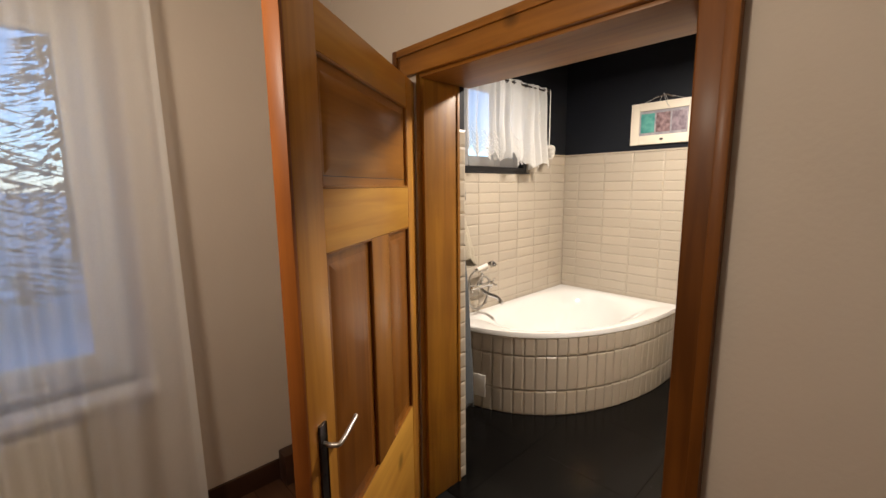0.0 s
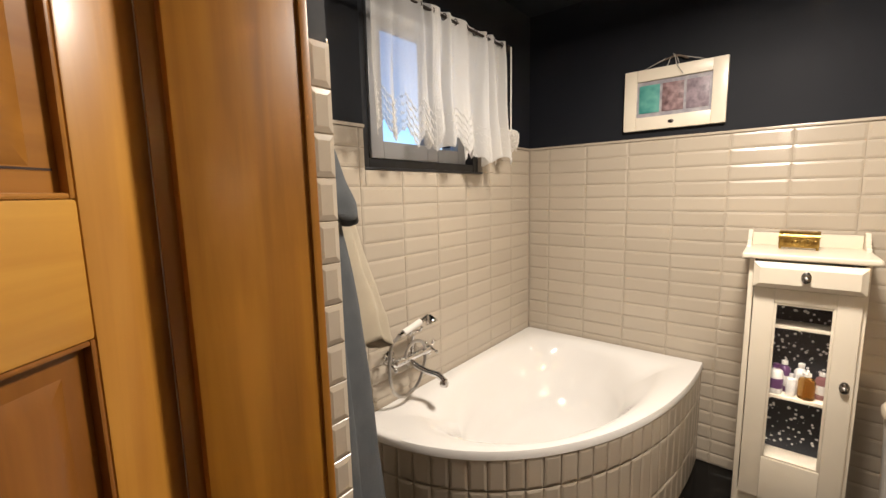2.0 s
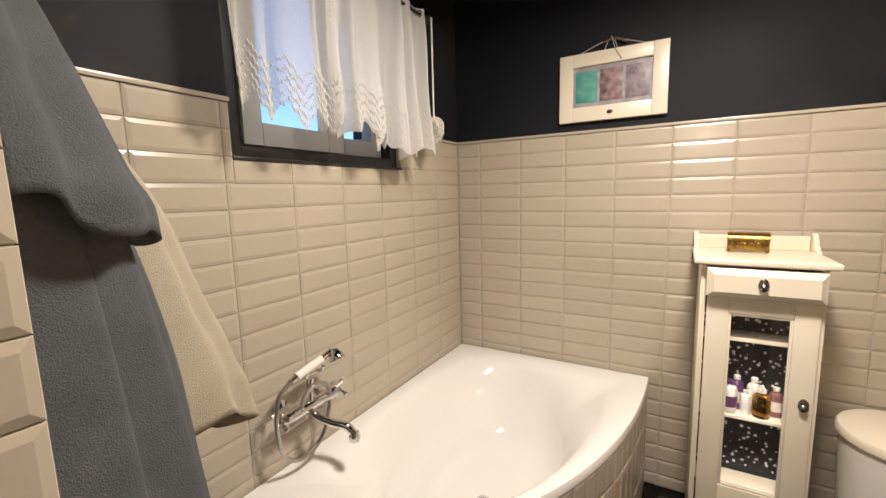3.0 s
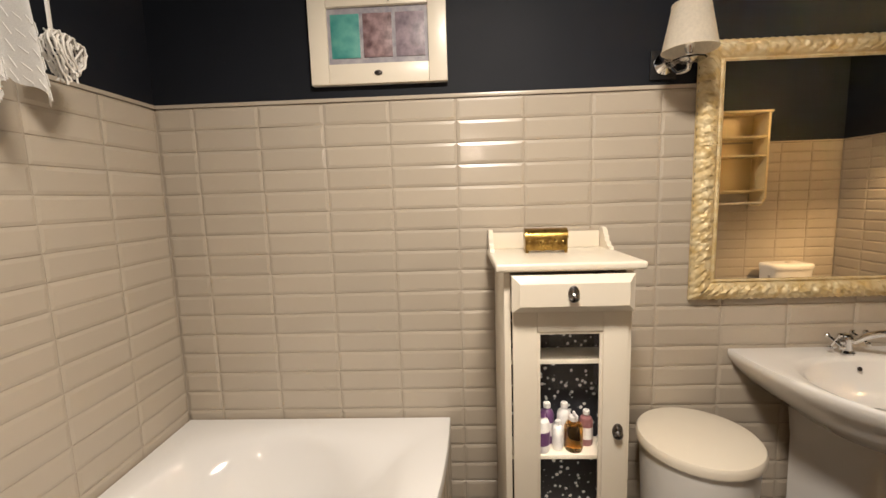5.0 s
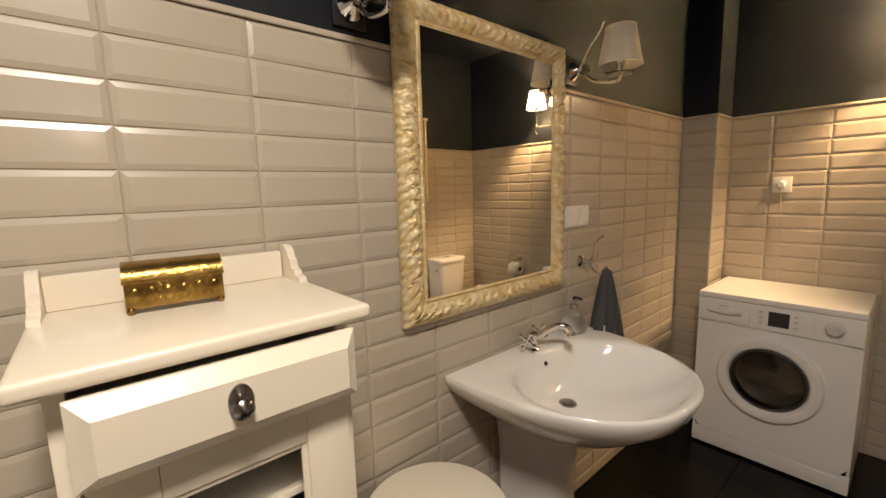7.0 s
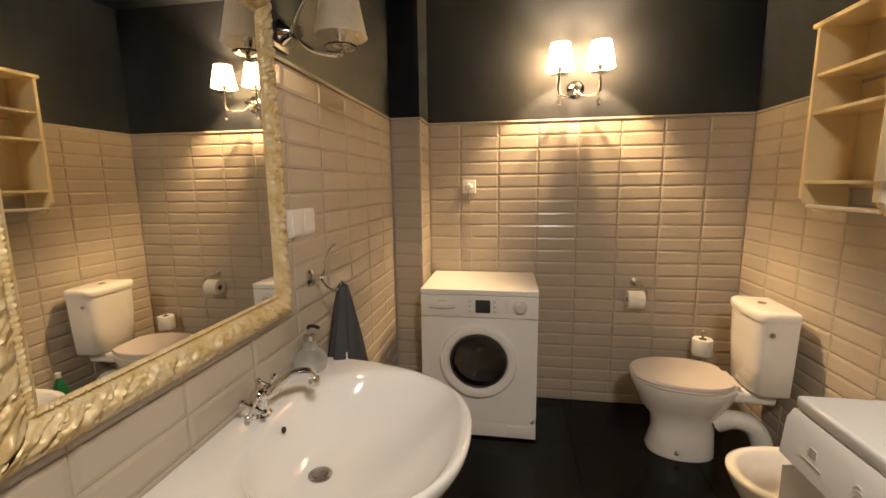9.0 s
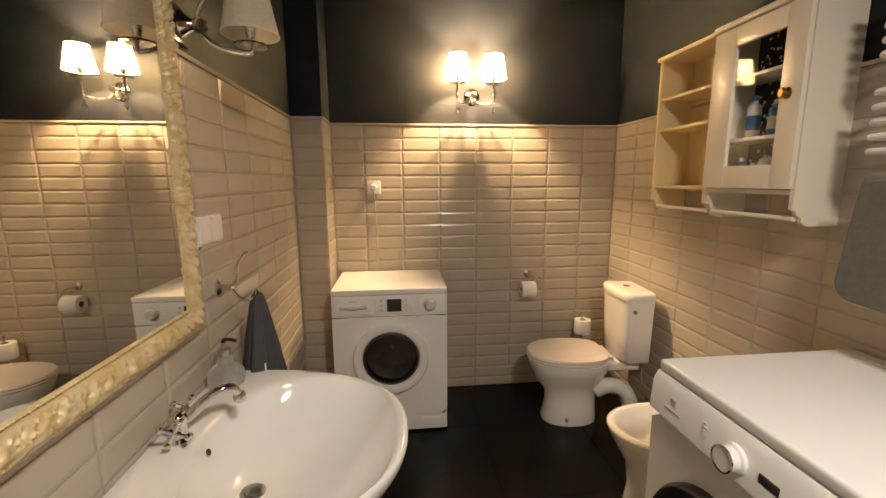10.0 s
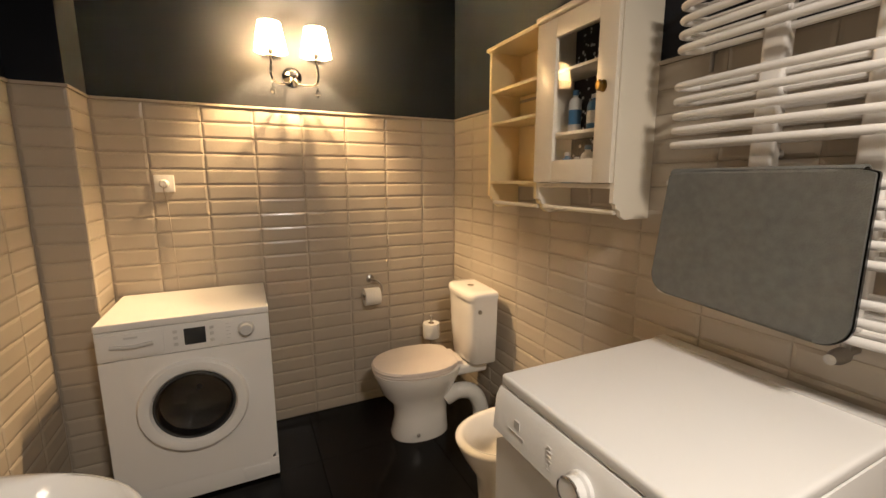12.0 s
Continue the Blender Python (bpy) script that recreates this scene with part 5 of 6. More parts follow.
part("door_grip", box(B(), 0.165, 0.195, 0.012, 0.03, cz - 0.05, cz + 0.05, 0.008, 3), M_APPLIANCE, wm)
for x in (-hw + 0.04, hw - 0.04):
    for y in (-0.05, -dp + 0.05):
        part("foot", lathe(B(), [(0.018, 0), (0.018, 0.014)], Matrix.Translation((x, y, 0))), M_RUBBER, wm)

# ---- tumble dryer under the towel radiator ----
DT = 0.911
dr = thing("tumble_dryer", "white tumble dryer with a round door", "dryer", pose(2.600, -0.008, 0, 0, 0, -90))
hw, dp = 0.298, 0.650
bm = B()
box(bm, -hw, -hw + 0.012, -dp, -0.03, 0.012, DT - 0.035, 0.002)
box(bm, hw - 0.012, hw, -dp, -0.03, 0.012, DT - 0.035, 0.002)
box(bm, -hw + 0.012, hw - 0.012, -dp, -dp + 0.01, 0.012, DT - 0.035)
part("body", bm, M_APPLIANCE, dr)
part("top", box(B(), -hw, hw, -dp, 0.0, DT - 0.034, DT, 0.012, 4), M_APPLIANCE, dr)
part("rear_strip", box(B(), -hw + 0.01, hw - 0.01, -dp + 0.001, -dp + 0.05, DT, DT + 0.006, 0.002), M_PANEL, dr)
fascia = part("control_panel", rings(B(), [[(x, 0.0, DT - 0.036), (x, 0.014, DT - 0.060), (x, 0.022, DT - 0.155), (x, -0.03, DT - 0.155), (x, -0.03, DT - 0.036)] for x in (-hw, hw)]), M_APPLIANCE, dr, "slanted control panel")
part("dial", lathe(B(), [(0.036, 0), (0.036, 0.010), (0.030, 0.014), (0.030, 0.034), (0.027, 0.037)], pose(-0.03, 0.017, DT - 0.105, -86), n=36), M_APPLIANCE, fascia)
part("dial_rim", lathe(B(), [(0.030, 0.0345), (0.032, 0.0345), (0.032, 0.038), (0.029, 0.039)], pose(-0.03, 0.017, DT - 0.105, -86), n=36, cap=False), M_CHROME, fascia, "chrome ring")
part("emblem", box(B(), 0.185, 0.207, 0.0165, 0.0182, DT - 0.105, DT - 0.082), M_PANEL, fascia)
part("lettering", box(B(), 0.165, 0.228, 0.0190, 0.0202, DT - 0.122, DT - 0.116), M_PANEL, fascia)
for i in range(6):
    part("marking", box(B(), 0.066 - 0.003 * (i % 2), 0.078, 0.0155 + 0.0004 * i, 0.0185 + 0.0004 * i, DT - 0.078 - 0.011 * i, DT - 0.0765 - 0.011 * i), M_PANEL, fascia)
part("display", box(B(), -0.145, -0.095, 0.016, 0.0195, DT - 0.115, DT - 0.092, 0.003), M_LCD, fascia)
bm = B()
cz, rr = 0.42, 0.185
circ = [(rr * math.cos(a), cz + rr * math.sin(a)) for a in span(-0.75 * math.pi, 1.25 * math.pi, 48)[:-1]]
sq = []
for x, z in circ:
    k = max(abs(x) / hw, abs(z - cz) / ((DT - 0.16 - cz) if z > cz else 0.408))
    sq.append((x / k, cz + (z - cz) / k))
rings(bm, [[(x, -0.03, z) for x, z in sq], [(x, 0.010, z) for x, z in sq], [(x, 0.010, z) for x, z in circ], [(x, -0.03, z) for x, z in circ]], False, False)
part("front", bm, M_APPLIANCE, dr)
porthole(pose(0, 0.010, cz), dr, 0.235, 0.04, dark=True)
for x in (-hw + 0.04, hw - 0.04):
    for y in (-0.06, -dp + 0.05):
        part("foot", lathe(B(), [(0.018, 0), (0.018, 0.014)], Matrix.Translation((x, y, 0))), M_RUBBER, dr)


# ---- toilet and bidet: x forward from the wall ----
def oval(cx, rx_back, rx_front, ry, z, n=44, power=2.2):
    out = []
    for t in span(0, 2 * math.pi, n)[:-1]:
        c, s = math.cos(t), math.sin(t)
        rx = rx_front if c > 0 else rx_back
        out.append((cx + rx * math.copysign(abs(c) ** (2 / power), c), ry * math.copysign(abs(s) ** (2 / power), s), z))
    return out


wc = thing("toilet", "white ceramic toilet with a pale closed lid", "toilet", pose(1.965, -1.428, 0, 0, 0, -4))
part("bowl", rings(B(), [oval(0.42, 0.17, 0.16, 0.115, 0.0), oval(0.42, 0.17, 0.165, 0.12, 0.02), oval(0.42, 0.165, 0.14, 0.105, 0.12), oval(0.42, 0.17, 0.15, 0.10, 0.20), oval(0.41, 0.19, 0.22, 0.135, 0.27), oval(0.41, 0.22, 0.245, 0.172, 0.34), oval(0.41, 0.235, 0.265, 0.185, 0.385), oval(0.41, 0.235, 0.268, 0.187, 0.402), oval(0.41, 0.22, 0.25, 0.17, 0.405)]), M_CERAMIC, wc, sharp=70)
part("bowl_shelf", box(B(), 0.03, 0.26, -0.10, 0.10, 0.34, 0.402, 0.02, 3), M_CERAMIC, wc)
part("seat", rings(B(), [oval(0.41, 0.21, 0.265, 0.186, 0.404), oval(0.41, 0.215, 0.27, 0.190, 0.412), oval(0.41, 0.21, 0.265, 0.186, 0.422)]), M_SEAT, wc, "pale seat ring")
def lid_ring(grow, z):
    """Closed lid seen from above: round in front, cut straight at the hinge."""
    return [(max(x, 0.225 + 0.01 * (1 - grow)), y, z) for x, y, z in oval(0.41, 0.225, 0.272 * grow, 0.192 * grow, z)]


part("hinge_bar", box(B(), 0.185, 0.225, -0.09, 0.09, 0.404, 0.428, 0.006), M_SEAT, wc)
part("lid", rings(B(), [lid_ring(0.985, 0.4225), lid_ring(1.0, 0.430), lid_ring(0.97, 0.442), lid_ring(0.72, 0.448)]), M_SEAT, wc, "pale closed lid", sharp=50)


def tank(z, grow, x0=0.012, x1=0.185, hwid=0.172):
    pts = []
    for t in span(-math.pi / 2, math.pi / 2, 16):
        c, s = math.cos(t), math.sin(t)
        pts.append((x0 + (x1 - x0) * (0.55 + 0.45 * abs(c) ** 0.55) * grow, hwid * grow * math.copysign(abs(s) ** 0.8, s), z))
    pts.append((x0, hwid * grow * 0.98, z))
    pts.append((x0, -hwid * grow * 0.98, z))
    return pts


cist = part("cistern", rings(B(), [tank(0.402, 0.80), tank(0.42, 0.90), tank(0.60, 0.96), tank(0.785, 1.0)]), M_CERAMIC, wc, "ceramic cistern", sharp=50)
part("cistern_lid", rings(B(), [tank(0.785, 1.03), tank(0.805, 1.045), tank(0.82, 1.03), tank(0.828, 0.96), tank(0.831, 0.70)]), M_CERAMIC, cist, sharp=55)
part("flush_button", lathe(B(), [(0.020, 0), (0.020, 0.006), (0.015, 0.008)], Matrix.Translation((0.095, 0, 0.830))), M_CHROME, cist, "chrome push button")
part("inlet_cap", lathe(B(), [(0.012, 0), (0.010, 0.006)], pose(0.12, 0.172, 0.725, -90)), M_STEEL, cist)
part("drain_pipe", tube(B(), spline([(0.27, 0.05, 0.20), (0.20, 0.075, 0.24), (0.12, 0.09, 0.22), (0.075, 0.10, 0.13), (0.07, 0.10, 0.0)]), 0.046, 16), M_WHITE, wc, "white plastic drain bend")
part("bolt_cap", ball(B(), (0.46, 0.118, 0.045), 0.011, u=8, v=6), M_STEEL, wc)
gr = thing("cleaner_bottle", "green plastic cleaner bottle behind the toilet", "bottle", pose(2.01, -1.14, 0.0))
part("body", lathe(B(), [(0.035, 0), (0.037, 0.01), (0.037, 0.26), (0.018, 0.31), (0.012, 0.33)], n=16), M_GREEN, gr)
part("cap", lathe(B(), [(0.014, 0.33), (0.014, 0.36)], n=12), M_WHITE, gr)

bd_ = thing("bidet", "white ceramic floor-standing bidet", "bidet", pose(1.945, -0.725, 0))
part("bowl", rings(B(), [oval(0.33, 0.17, 0.14, 0.10, 0.0), oval(0.33, 0.16, 0.125, 0.09, 0.10), oval(0.31, 0.18, 0.16, 0.11, 0.22), oval(0.29, 0.26, 0.245, 0.17, 0.33), oval(0.29, 0.28, 0.268, 0.184, 0.385), oval(0.29, 0.28, 0.268, 0.184, 0.395), oval(0.29, 0.265, 0.25, 0.17, 0.402), oval(0.34, 0.19, 0.18, 0.14, 0.396), oval(0.34, 0.17, 0.16, 0.125, 0.34), oval(0.34, 0.10, 0.10, 0.075, 0.28), oval(0.34, 0.02, 0.02, 0.02, 0.272)]), M_CERAMIC, bd_, sharp=70)
part("tap", tube(B(), spline([(0.09, 0, 0.398), (0.09, 0, 0.46), (0.12, 0, 0.48), (0.17, 0, 0.46)]), 0.012), M_CHROME, bd_)

# toilet paper on the wall and a standing holder with spare roll


def roll(name, label, m):
    r = thing(name, label, "toilet paper", m)
    part("paper", lathe(B(), [(0.021, -0.048), (0.053, -0.048), (0.0545, -0.044), (0.0545, 0.044), (0.053, 0.048), (0.021, 0.048), (0.021, -0.048)], n=36, cap=False), M_PAPER, r)
    part("core", lathe(B(), [(0.0205, -0.0485), (0.0205, 0.0485)], n=24, cap=False), M_CARD, r)
    return r


hold = thing("paper_holder", "metal toilet paper holder on the wall", "holder")
part("rosette", lathe(B(), [(0.028, 0), (0.028, 0.006), (0.015, 0.012), (0.009, 0.03)], pose(2.522, SOUTH, 0.816, -90)), M_STEEL, hold)
part("arm", tube(B(), spline([(2.522, SOUTH + 0.025, 0.816), (2.49, SOUTH + 0.06, 0.811), (2.468, SOUTH + 0.068, 0.776), (2.47, SOUTH + 0.068, 0.743), (2.49, SOUTH + 0.068, 0.738), (2.60, SOUTH + 0.068, 0.738)]), 0.005), M_STEEL, hold)
roll("toilet_roll", "white toilet roll on the wall holder", pose(2.535, SOUTH + 0.068, 0.722, 0, 90, 0))
st = thing("paper_stand", "metal standing holder for spare toilet rolls", "holder", pose(2.155, -1.79, 0))
part("base", lathe(B(), [(0.075, 0), (0.075, 0.008), (0.02, 0.014)], n=28), M_STEEL, st)
part("pole", tube(B(), [(0, 0, 0.01), (0, 0, 0.545)], 0.006), M_STEEL, st)
part("knob", ball(B(), (0, 0, 0.55), 0.011), M_STEEL, st)
part("rest", lathe(B(), [(0.05, 0.405), (0.05, 0.409)], n=20), M_STEEL, st)
roll("toilet_roll", "spare white toilet roll on the standing holder", pose(2.155, -1.79, 0.4585))

# ---- wall shelf and mirrored cabinet on the west wall ----
WX = WEST - 0.002
FR = WX + 0.175
zt, zb = 2.024, 1.300


def bracket_side(y, mat, parent, deep=FR):
    """Side board with a scalloped foot."""
    prof = [(WX, zt), (deep, zt), (deep, 1.357), (deep - 0.012, 1.352), (deep - 0.018, 1.337), (deep - 0.035, 1.33), (deep - 0.04, 1.312), (deep - 0.06, zb), (WX, zb)]
    return part("side", rings(B(), [[(x, y, z) for x, z in prof], [(x, y + 0.016, z) for x, z in prof]]), mat, parent)


sy0, sy1, sy2 = -1.195, -0.815, -0.412
shelf = thing("open_wall_shelf", "yellowed cream open wall shelf with three boards", "shelf")
bracket_side(sy0, M_YELLOW, shelf)
bracket_side(sy1 - 0.018, M_YELLOW, shelf)
part("back", box(B(), WX, WX + 0.006, sy0 + 0.016, sy1 - 0.018, 1.40, zt), M_YELLOW, shelf)
part("top_board", box(B(), WX, FR + 0.012, sy0 - 0.012, sy1 - 0.002, zt, zt + 0.018, 0.004), M_YELLOW, shelf)
for z in (1.835, 1.69, 1.415):
    part("board", box(B(), WX + 0.006, FR - 0.006, sy0 + 0.016, sy1 - 0.018, z, z + 0.014, 0.002), M_YELLOW, shelf)
part("towel_bar", tube(B(), [(FR - 0.028, sy0 + 0.016, 1.324), (FR - 0.028, sy1 - 0.018, 1.324)], 0.009), M_CREAM, shelf)
wcab = thing("glazed_wall_cabinet", "cream wall cabinet with a glazed door and floral lining", "cabinet")
bracket_side(sy1, M_CREAM, wcab)
bracket_side(sy2 - 0.016, M_CREAM, wcab)
part("back", box(B(), WX, WX + 0.006, sy1 + 0.016, sy2 - 0.016, 1.40, zt), M_CREAM, wcab)
part("top_board", box(B(), WX, FR + 0.03, sy1 + 0.001, sy2 + 0.016, zt, zt + 0.022, 0.007, 3), M_CREAM, wcab)
part("bottom_board", box(B(), WX + 0.006, FR, sy1 + 0.016, sy2 - 0.016, 1.405, 1.421, 0.002), M_CREAM, wcab)
part("towel_bar", tube(B(), [(FR - 0.028, sy1 + 0.016, 1.324), (FR - 0.028, sy2 - 0.016, 1.324)], 0.009), M_CREAM, wcab)
bm = B()
my0, my1, mz0, mz1 = sy1 + 0.112, sy2 - 0.082, 1.507, 1.950
for q in ((sy1 + 0.004, my0, 1.424, zt - 0.004), (my1, sy2 - 0.003, 1.424, zt - 0.004), (my0, my1, 1.424, mz0), (my0, my1, mz1, zt - 0.004)):
    box(bm, FR + 0.002, FR + 0.020, *q, 0.003)
wdoor = part("door", bm, M_CREAM, wcab, "cream framed door")
pane = part("pane", box(B(), FR + 0.006, FR + 0.010, my0 - 0.004, my1 + 0.004, mz0 - 0.004, mz1 + 0.004), M_GLASS, wdoor)
pane.visible_shadow = False
part("lining", box(B(), WX + 0.0065, WX + 0.010, sy1 + 0.017, sy2 - 0.017, 1.422, zt - 0.001), M_FABRIC, wcab, "dark floral cloth on the back")
for z in (1.60, 1.83):
    part("shelf", box(B(), WX + 0.011, FR - 0.012, sy1 + 0.017, sy2 - 0.017, z, z + 0.012, 0.002), M_CREAM, wcab)
for y, rad_, hgt, mt, cp_, lab in ((-0.72, 0.022, 0.12, M_SKYBLUE, M_WHITE, "blue plastic bottle in the wall cabinet"), (-0.665, 0.018, 0.10, M_PINK, M_WHITE, "pink plastic tube in the wall cabinet"), (-0.61, 0.026, 0.14, M_WHITE, M_SKYBLUE, "white and blue bottle in the wall cabinet"), (-0.55, 0.022, 0.15, M_AMBER, M_WHITE, "amber glass bottle in the wall cabinet")):
    bottle("toiletry_bottle", lab, (WX + 0.10, y, 1.4215), rad_, hgt, mt, cp_)
for y, rad_, hgt, mt, cp_, lab in ((-0.70, 0.024, 0.16, M_WHITE, M_SKYBLUE, "white spray bottle in the wall cabinet"), (-0.60, 0.026, 0.13, M_SKYBLUE, M_WHITE, "blue mouthwash bottle in the wall cabinet")):
    bottle("toiletry_bottle", lab, (WX + 0.09, y, 1.6125), rad_, hgt, mt, cp_)
bm = lathe(B(), [(0.014, 0), (0.014, 0.004), (0.007, 0.008), (0.007, 0.014), (0.013, 0.02), (0.010, 0.028)], pose(FR + 0.020, sy2 - 0.05, 1.735, 0, 90) @ Matrix.Diagonal((1.4, 1, 1, 1)), n=18)
part("knob", bm, M_BRASS, wdoor, "brass knob")

# ---- towel radiator with a bath mat ----
tr = thing("towel_radiator", "white ladder towel radiator with curved bars", "radiator")
ry0, ry1 = -0.245, 0.375
for y in (-0.055, 0.155):
    bm = box(B(), WEST + 0.055, WEST + 0.095, y - 0.004, y + 0.050, 1.104, 2.02, 0.010, 3)
    part("post", bm, M_RADIATOR, tr, "square upright")
zs = [1.104, 1.144, 1.184, 1.265, 1.305, 1.345, 1.385, 1.425] + [1.532 + 0.0405 * i for i in range(5)] + [1.793 + 0.038 * i for i in range(6)]
for z in zs:
    bow = spline([(WEST + 0.075, ry0 + 0.03, z), (WEST + 0.10, ry0 + 0.004, z), (WEST + 0.128, ry0, z), (WEST + 0.142, ry0 + 0.03, z), (WEST + 0.150, ry0 + 0.16, z), (WEST + 0.153, (ry0 + ry1) / 2, z), (WEST + 0.150, ry1 - 0.16, z), (WEST + 0.142, ry1 - 0.03, z), (WEST + 0.128, ry1, z), (WEST + 0.10, ry1 - 0.004, z), (WEST + 0.075, ry1 - 0.03, z)], 5)
    part("bar", tube(B(), bow, 0.0105, 10), M_RADIATOR, tr)
    part("back_bar", tube(B(), [(WEST + 0.075, ry0 + 0.03, z), (WEST + 0.075, ry1 - 0.03, z)], 0.0095, 8), M_RADIATOR, tr)
for y in (-0.035, 0.175):
    for z in (1.50, 1.99):
        part("wall_bracket", tube(B(), [(WEST - 0.002, y, z), (WEST + 0.05, y, z)], 0.011), M_RADIATOR, tr)
part("valve", tube(B(), [(WEST - 0.002, 0.175, 1.04), (WEST + 0.06, 0.175, 1.04), (WEST + 0.06, 0.175, 1.110)], 0.010), M_STEEL, tr)
part("valve_head", lathe(B(), [(0.012, 0), (0.018, 0.006), (0.018, 0.035), (0.012, 0.05), (0.012, 0.065)], pose(WEST + 0.06, 0.175, 1.04, 0, 90), n=18), M_STEEL, tr, "metal thermostat valve")
cp = thing("radiator_air_vent", "small steel vent pin on the wall beside the radiator", "fitting")
part("pin", tube(B(), [(WEST - 0.002, -0.23, 1.80), (WEST + 0.012, -0.23, 1.80), (WEST + 0.012, -0.23, 1.745)], 0.006), M_STEEL, cp)

mat_t = thing("bath_mat", "grey bath mat with a black edge draped on the radiator", "bath mat")
ma, mb = -0.243, 0.225


def mat_face(x_out):
    """Rounded rectangle hanging in front of the bars, hem a little lower on one side."""
    pts, rc = [], 0.055
    z0, z1 = 1.086, 1.458
    for cyy, czz, a0 in ((mb - rc, z1 - 0.012, 0), (ma + rc, z1 - 0.012, 90), (ma + rc, z0 + rc + 0.018, 180), (mb - rc, z0 + rc, 270)):
        for t in span(radians(a0), radians(a0 + 90), 8):
            rz = 0.012 if a0 in (0, 90) else rc
            z = czz + rz * math.sin(t)
            inset = 0.036 * max(0.0, (z - 1.25) / 0.224)
            y = cyy + rc * math.cos(t)
            pts.append((x_out + 0.006 * math.sin(9 * y), y + (inset if y < 0 else 0), z))
    return pts


bm = B()
rings(bm, [mat_face(WEST + 0.168), mat_face(WEST + 0.178)], cap0=True, cap1=False)
inner = [(x, y * 0.992 + 0.008 * (ma + mb) / 2 - 0.003, 1.283 + (z - 1.283) * 0.992) for x, y, z in mat_face(WEST + 0.183)]
part("backing", bm, M_BLACK, mat_t, "black rubber edge")
bm = B()
rings(bm, [[(WEST + 0.1785, y, z) for _, y, z in inner], inner, [(WEST + 0.187, (y - (ma + mb) / 2) * 0.97 + (ma + mb) / 2, 1.275 + (z - 1.275) * 0.965) for _, y, z in inner]])
part("top_cloth", bm, M_MAT, mat_t, "short grey pile")
part("fold_over", sheet(B(), lambda u, v: (WEST + 0.153 + 0.022 * math.cos(v * math.pi), ma + 0.03 + (mb - ma - 0.06) * u, 1.451 + 0.014 * math.sin(v * math.pi)), span(0, 1, 4), span(0, 1, 8), 0.004), M_MAT, mat_t)
part("back_flap", box(B(), WEST + 0.118, WEST + 0.128, ma + 0.03, mb - 0.03, 1.25, 1.455), M_BLACK, mat_t)

# ---- tiles and boards, last ----
apron_tiles()


def cut(rects, hole):
    """Rectangles less one rectangle."""
    out = []
    h0, h1, k0, k1 = hole
    for u0, u1, z0, z1 in rects:
        if u1 <= h0 or u0 >= h1 or z1 <= k0 or z0 >= k1:
            out.append((u0, u1, z0, z1))
            continue
        if u0 < h0:
            out.append((u0, h0, z0, z1))
        if u1 > h1:
            out.append((h1, u1, z0, z1))
        m0, m1 = max(u0, h0), min(u1, h1)
        if z0 < k0:
            out.append((m0, m1, z0, k0))
        if z1 > k1:
            out.append((m0, m1, k1, z1))
    return out


def tile_wall(parent, spot, yaw, u0, u1, joint, top=TOP, holes=(), near=None, pitch=TW, single=300):
    """Lays tiles on a wall. spot(u) gives the wall's base point; yaw turns the tile's outward y to the room. Pieces near the walk are objects, the rest one mesh."""
    rest_v, rest_f, made = [], [], 0
    rows = int(top / TH) + 1
    k0 = math.floor((u0 - joint) / pitch)
    for r in range(rows):
        z1 = top - r * TH
        z0 = max(0.0, z1 - TH)
        if z1 - z0 < 0.012:
            continue
        k = k0
        while joint + k * pitch < u1:
            a, b = max(u0, joint + k * pitch), min(u1, joint + (k + 1) * pitch)
            k += 1
            if b - a < 0.012:
                continue
            cells = [(a, b, z0, z1)]
            for h in holes:
                cells = cut(cells, h)
            for c0, c1, d0, d1 in cells:
                if c1 - c0 < 0.012 or d1 - d0 < 0.010:
                    continue
                x, y = spot((c0 + c1) / 2)
                if made < single and (near is None or near((c0 + c1) / 2, (d0 + d1) / 2)):
                    lay_tile(parent, Vector((x, y, (d0 + d1) / 2)), radians(yaw), c1 - c0, d1 - d0)
                    made += 1
                else:
                    m = Matrix.Translation((x, y, (d0 + d1) / 2)) @ pose(0, 0, 0, trng.gauss(0, 0.35), 0, yaw + trng.gauss(0, 0.35))
                    me, base = tile_mesh(c1 - c0, d1 - d0), len(rest_v)
                    rest_v += [m @ v.co for v in me.vertices]
                    rest_f += [[base + i for i in f.vertices] for f in me.polygons]
    if rest_v:
        me = bpy.data.meshes.new("more_tiles")
        me.from_pydata(rest_v, [], rest_f)
        me.materials.append(M_TILE)
        ob = new("more_tiles", me)
        ob.parent = parent
        tagged(ob, kind="stuff")


g2 = PROUD
tile_wall(w_east, lambda u: (EAST + g2, u), 90, -1.648, NORTH, 2.2235, near=lambda u, z: u > -1.0 and z > 0.40)
tile_wall(w_south, lambda u: (u, SOUTH - g2), 0, WEST, 3.816, 3.615, pitch=0.2425)
tile_wall(w_north, lambda u: (u, NORTH + g2), 180, WESTN, EAST, EAST, holes=[(WIN[0], WIN[1], WIN[2] - 0.012, 3)], near=lambda u, z: z > 0.5)
tile_wall(w_west, lambda u: (WEST - g2, u), -90, SOUTH, DOOR_S, SOUTH)
tile_wall(w_west, lambda u: (WESTN - g2, u), -90, DOOR_N, NORTH, NORTH, single=0)
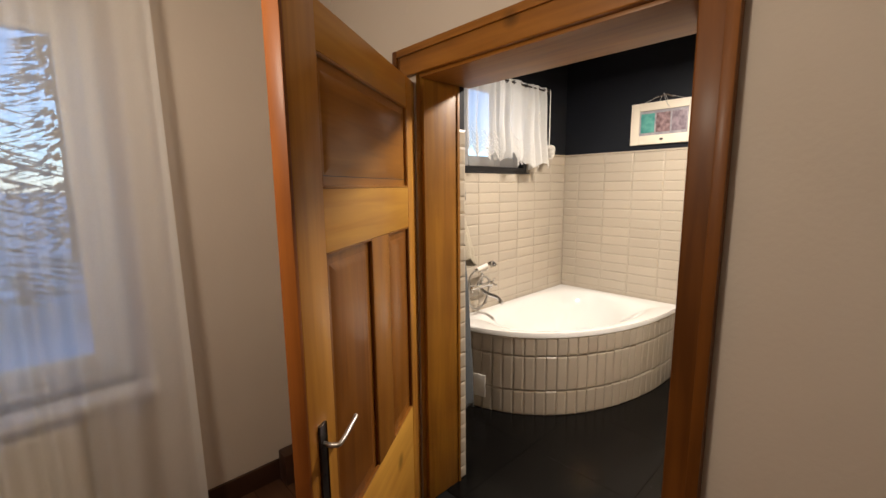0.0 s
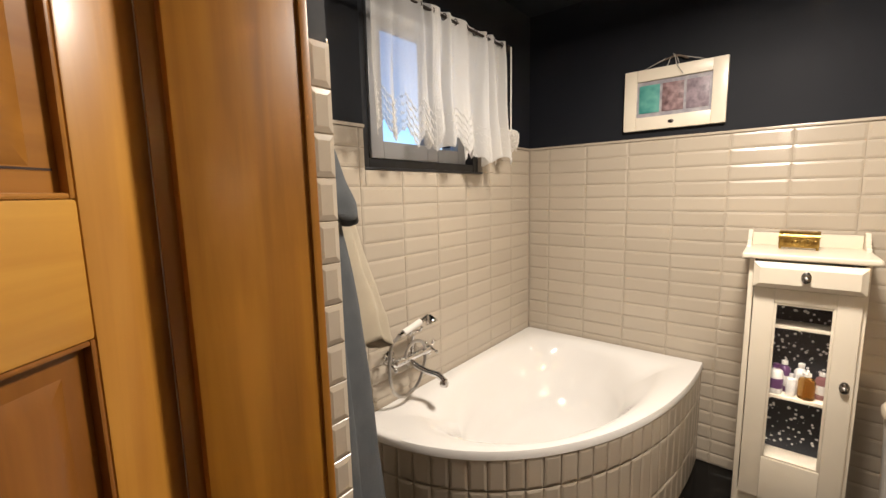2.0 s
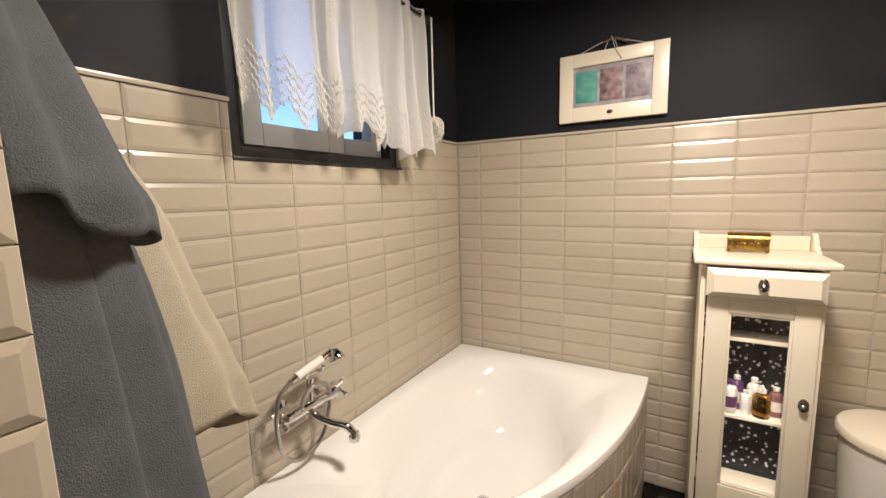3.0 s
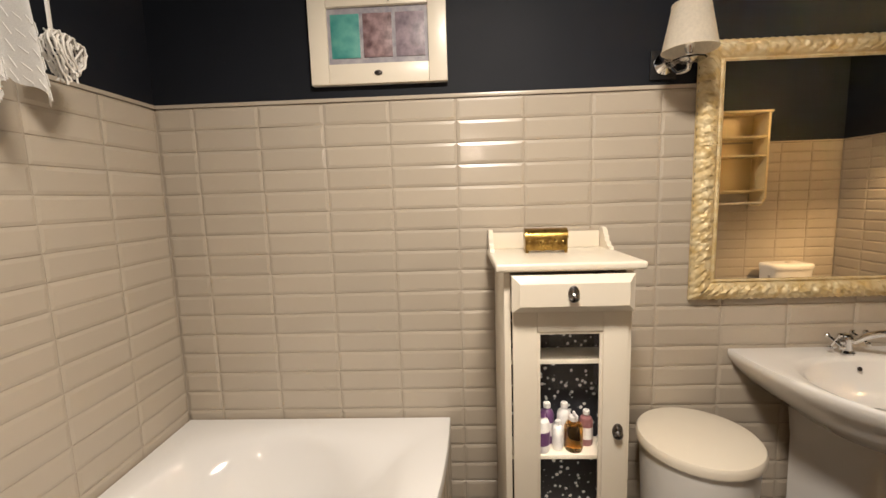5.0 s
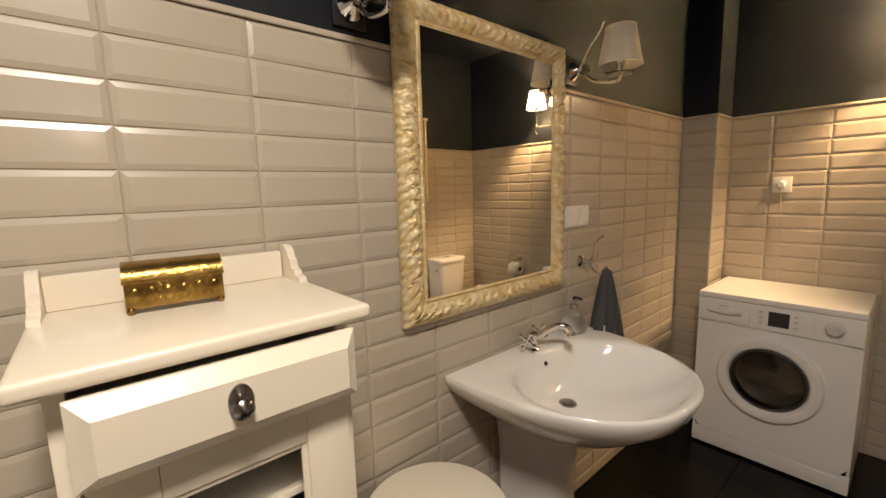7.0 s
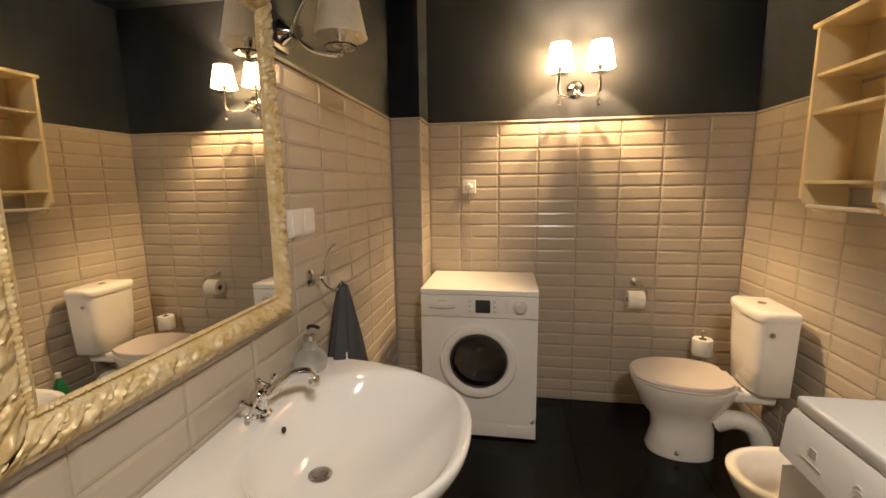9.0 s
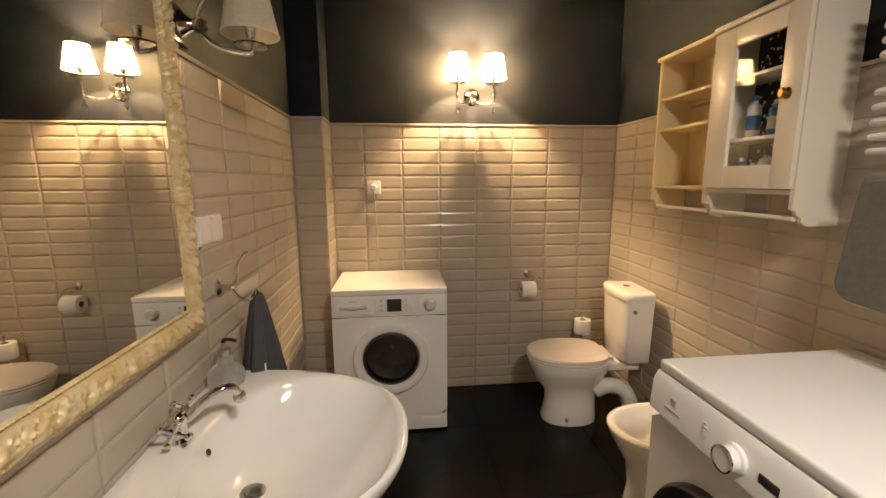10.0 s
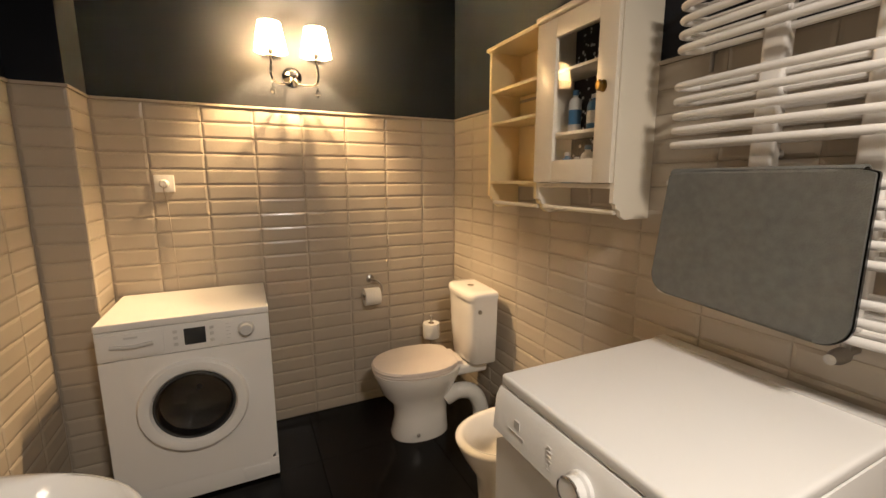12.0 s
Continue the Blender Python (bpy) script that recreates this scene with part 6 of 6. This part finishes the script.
tile_wall(w_west, lambda u: (u, DOOR_N - 0.012), 180, 1.845, WESTN - 0.002, WESTN, single=60)
tile_wall(pillar, lambda u: (u, -1.648 - g2), 0, 3.816, EAST, 3.816, single=60)
tile_wall(pillar, lambda u: (3.816 + g2, u), -90 + 180, SOUTH, -1.648, SOUTH, single=60)
# backing of the tiled reveal
tagged(part("reveal_backing", box(box(B(), 1.843, WESTN - g2, DOOR_N - 0.012, DOOR_N, 0, TOP), 1.843, WESTN - g2, DOOR_N - 0.010, DOOR_N, TOP, DOOR_H, slot=1), [M_GROUT, M_BLUE]), "tiled strip on the side of the doorway", "wall", kind="structure")

frng = random.Random(3)
slab = bpy.data.meshes.new("floor_tile")
h = 0.3 - 0.0005
slab.from_pydata([(-h, -h, -0.003), (h, -h, -0.003), (h, h, -0.003), (-h, h, -0.003), (-h + 0.001, -h + 0.001, 0), (h - 0.001, -h + 0.001, 0), (h - 0.001, h - 0.001, 0), (-h + 0.001, h - 0.001, 0)], [], [(4, 5, 6, 7), (0, 1, 5, 4), (1, 2, 6, 5), (2, 3, 7, 6), (3, 0, 4, 7)])
slab.materials.append(M_FLOOR)
for i in range(4):
    for j in range(8):
        ob = new("floor_tile", slab)
        ob.parent = floor
        ob.location = (1.72 + 0.32 + i * 0.6, -1.905 + 0.18 + j * 0.6, 0)
        ob.rotation_euler = (radians(frng.gauss(0, 0.03)), radians(frng.gauss(0, 0.03)), 0)
plank = bpy.data.meshes.new("plank")
h, w = 1.2, 0.066
plank.from_pydata([(-w, -h, -0.003), (w, -h, -0.003), (w, h, -0.003), (-w, h, -0.003), (-w + 0.001, -h, 0), (w - 0.001, -h, 0), (w - 0.001, h, 0), (-w + 0.001, h, 0)], [], [(4, 5, 6, 7), (0, 1, 5, 4), (1, 2, 6, 5), (2, 3, 7, 6), (3, 0, 4, 7)])
plank.materials.append(M_HALLFLOOR)
for i in range(25):
    for j in range(2):
        ob = new("plank", plank)
        ob.parent = floor_hall
        ob.location = (-1.72 + i * 0.134, -1.03 + j * 2.4 - (0.0 if i % 2 else 0.12), 0)
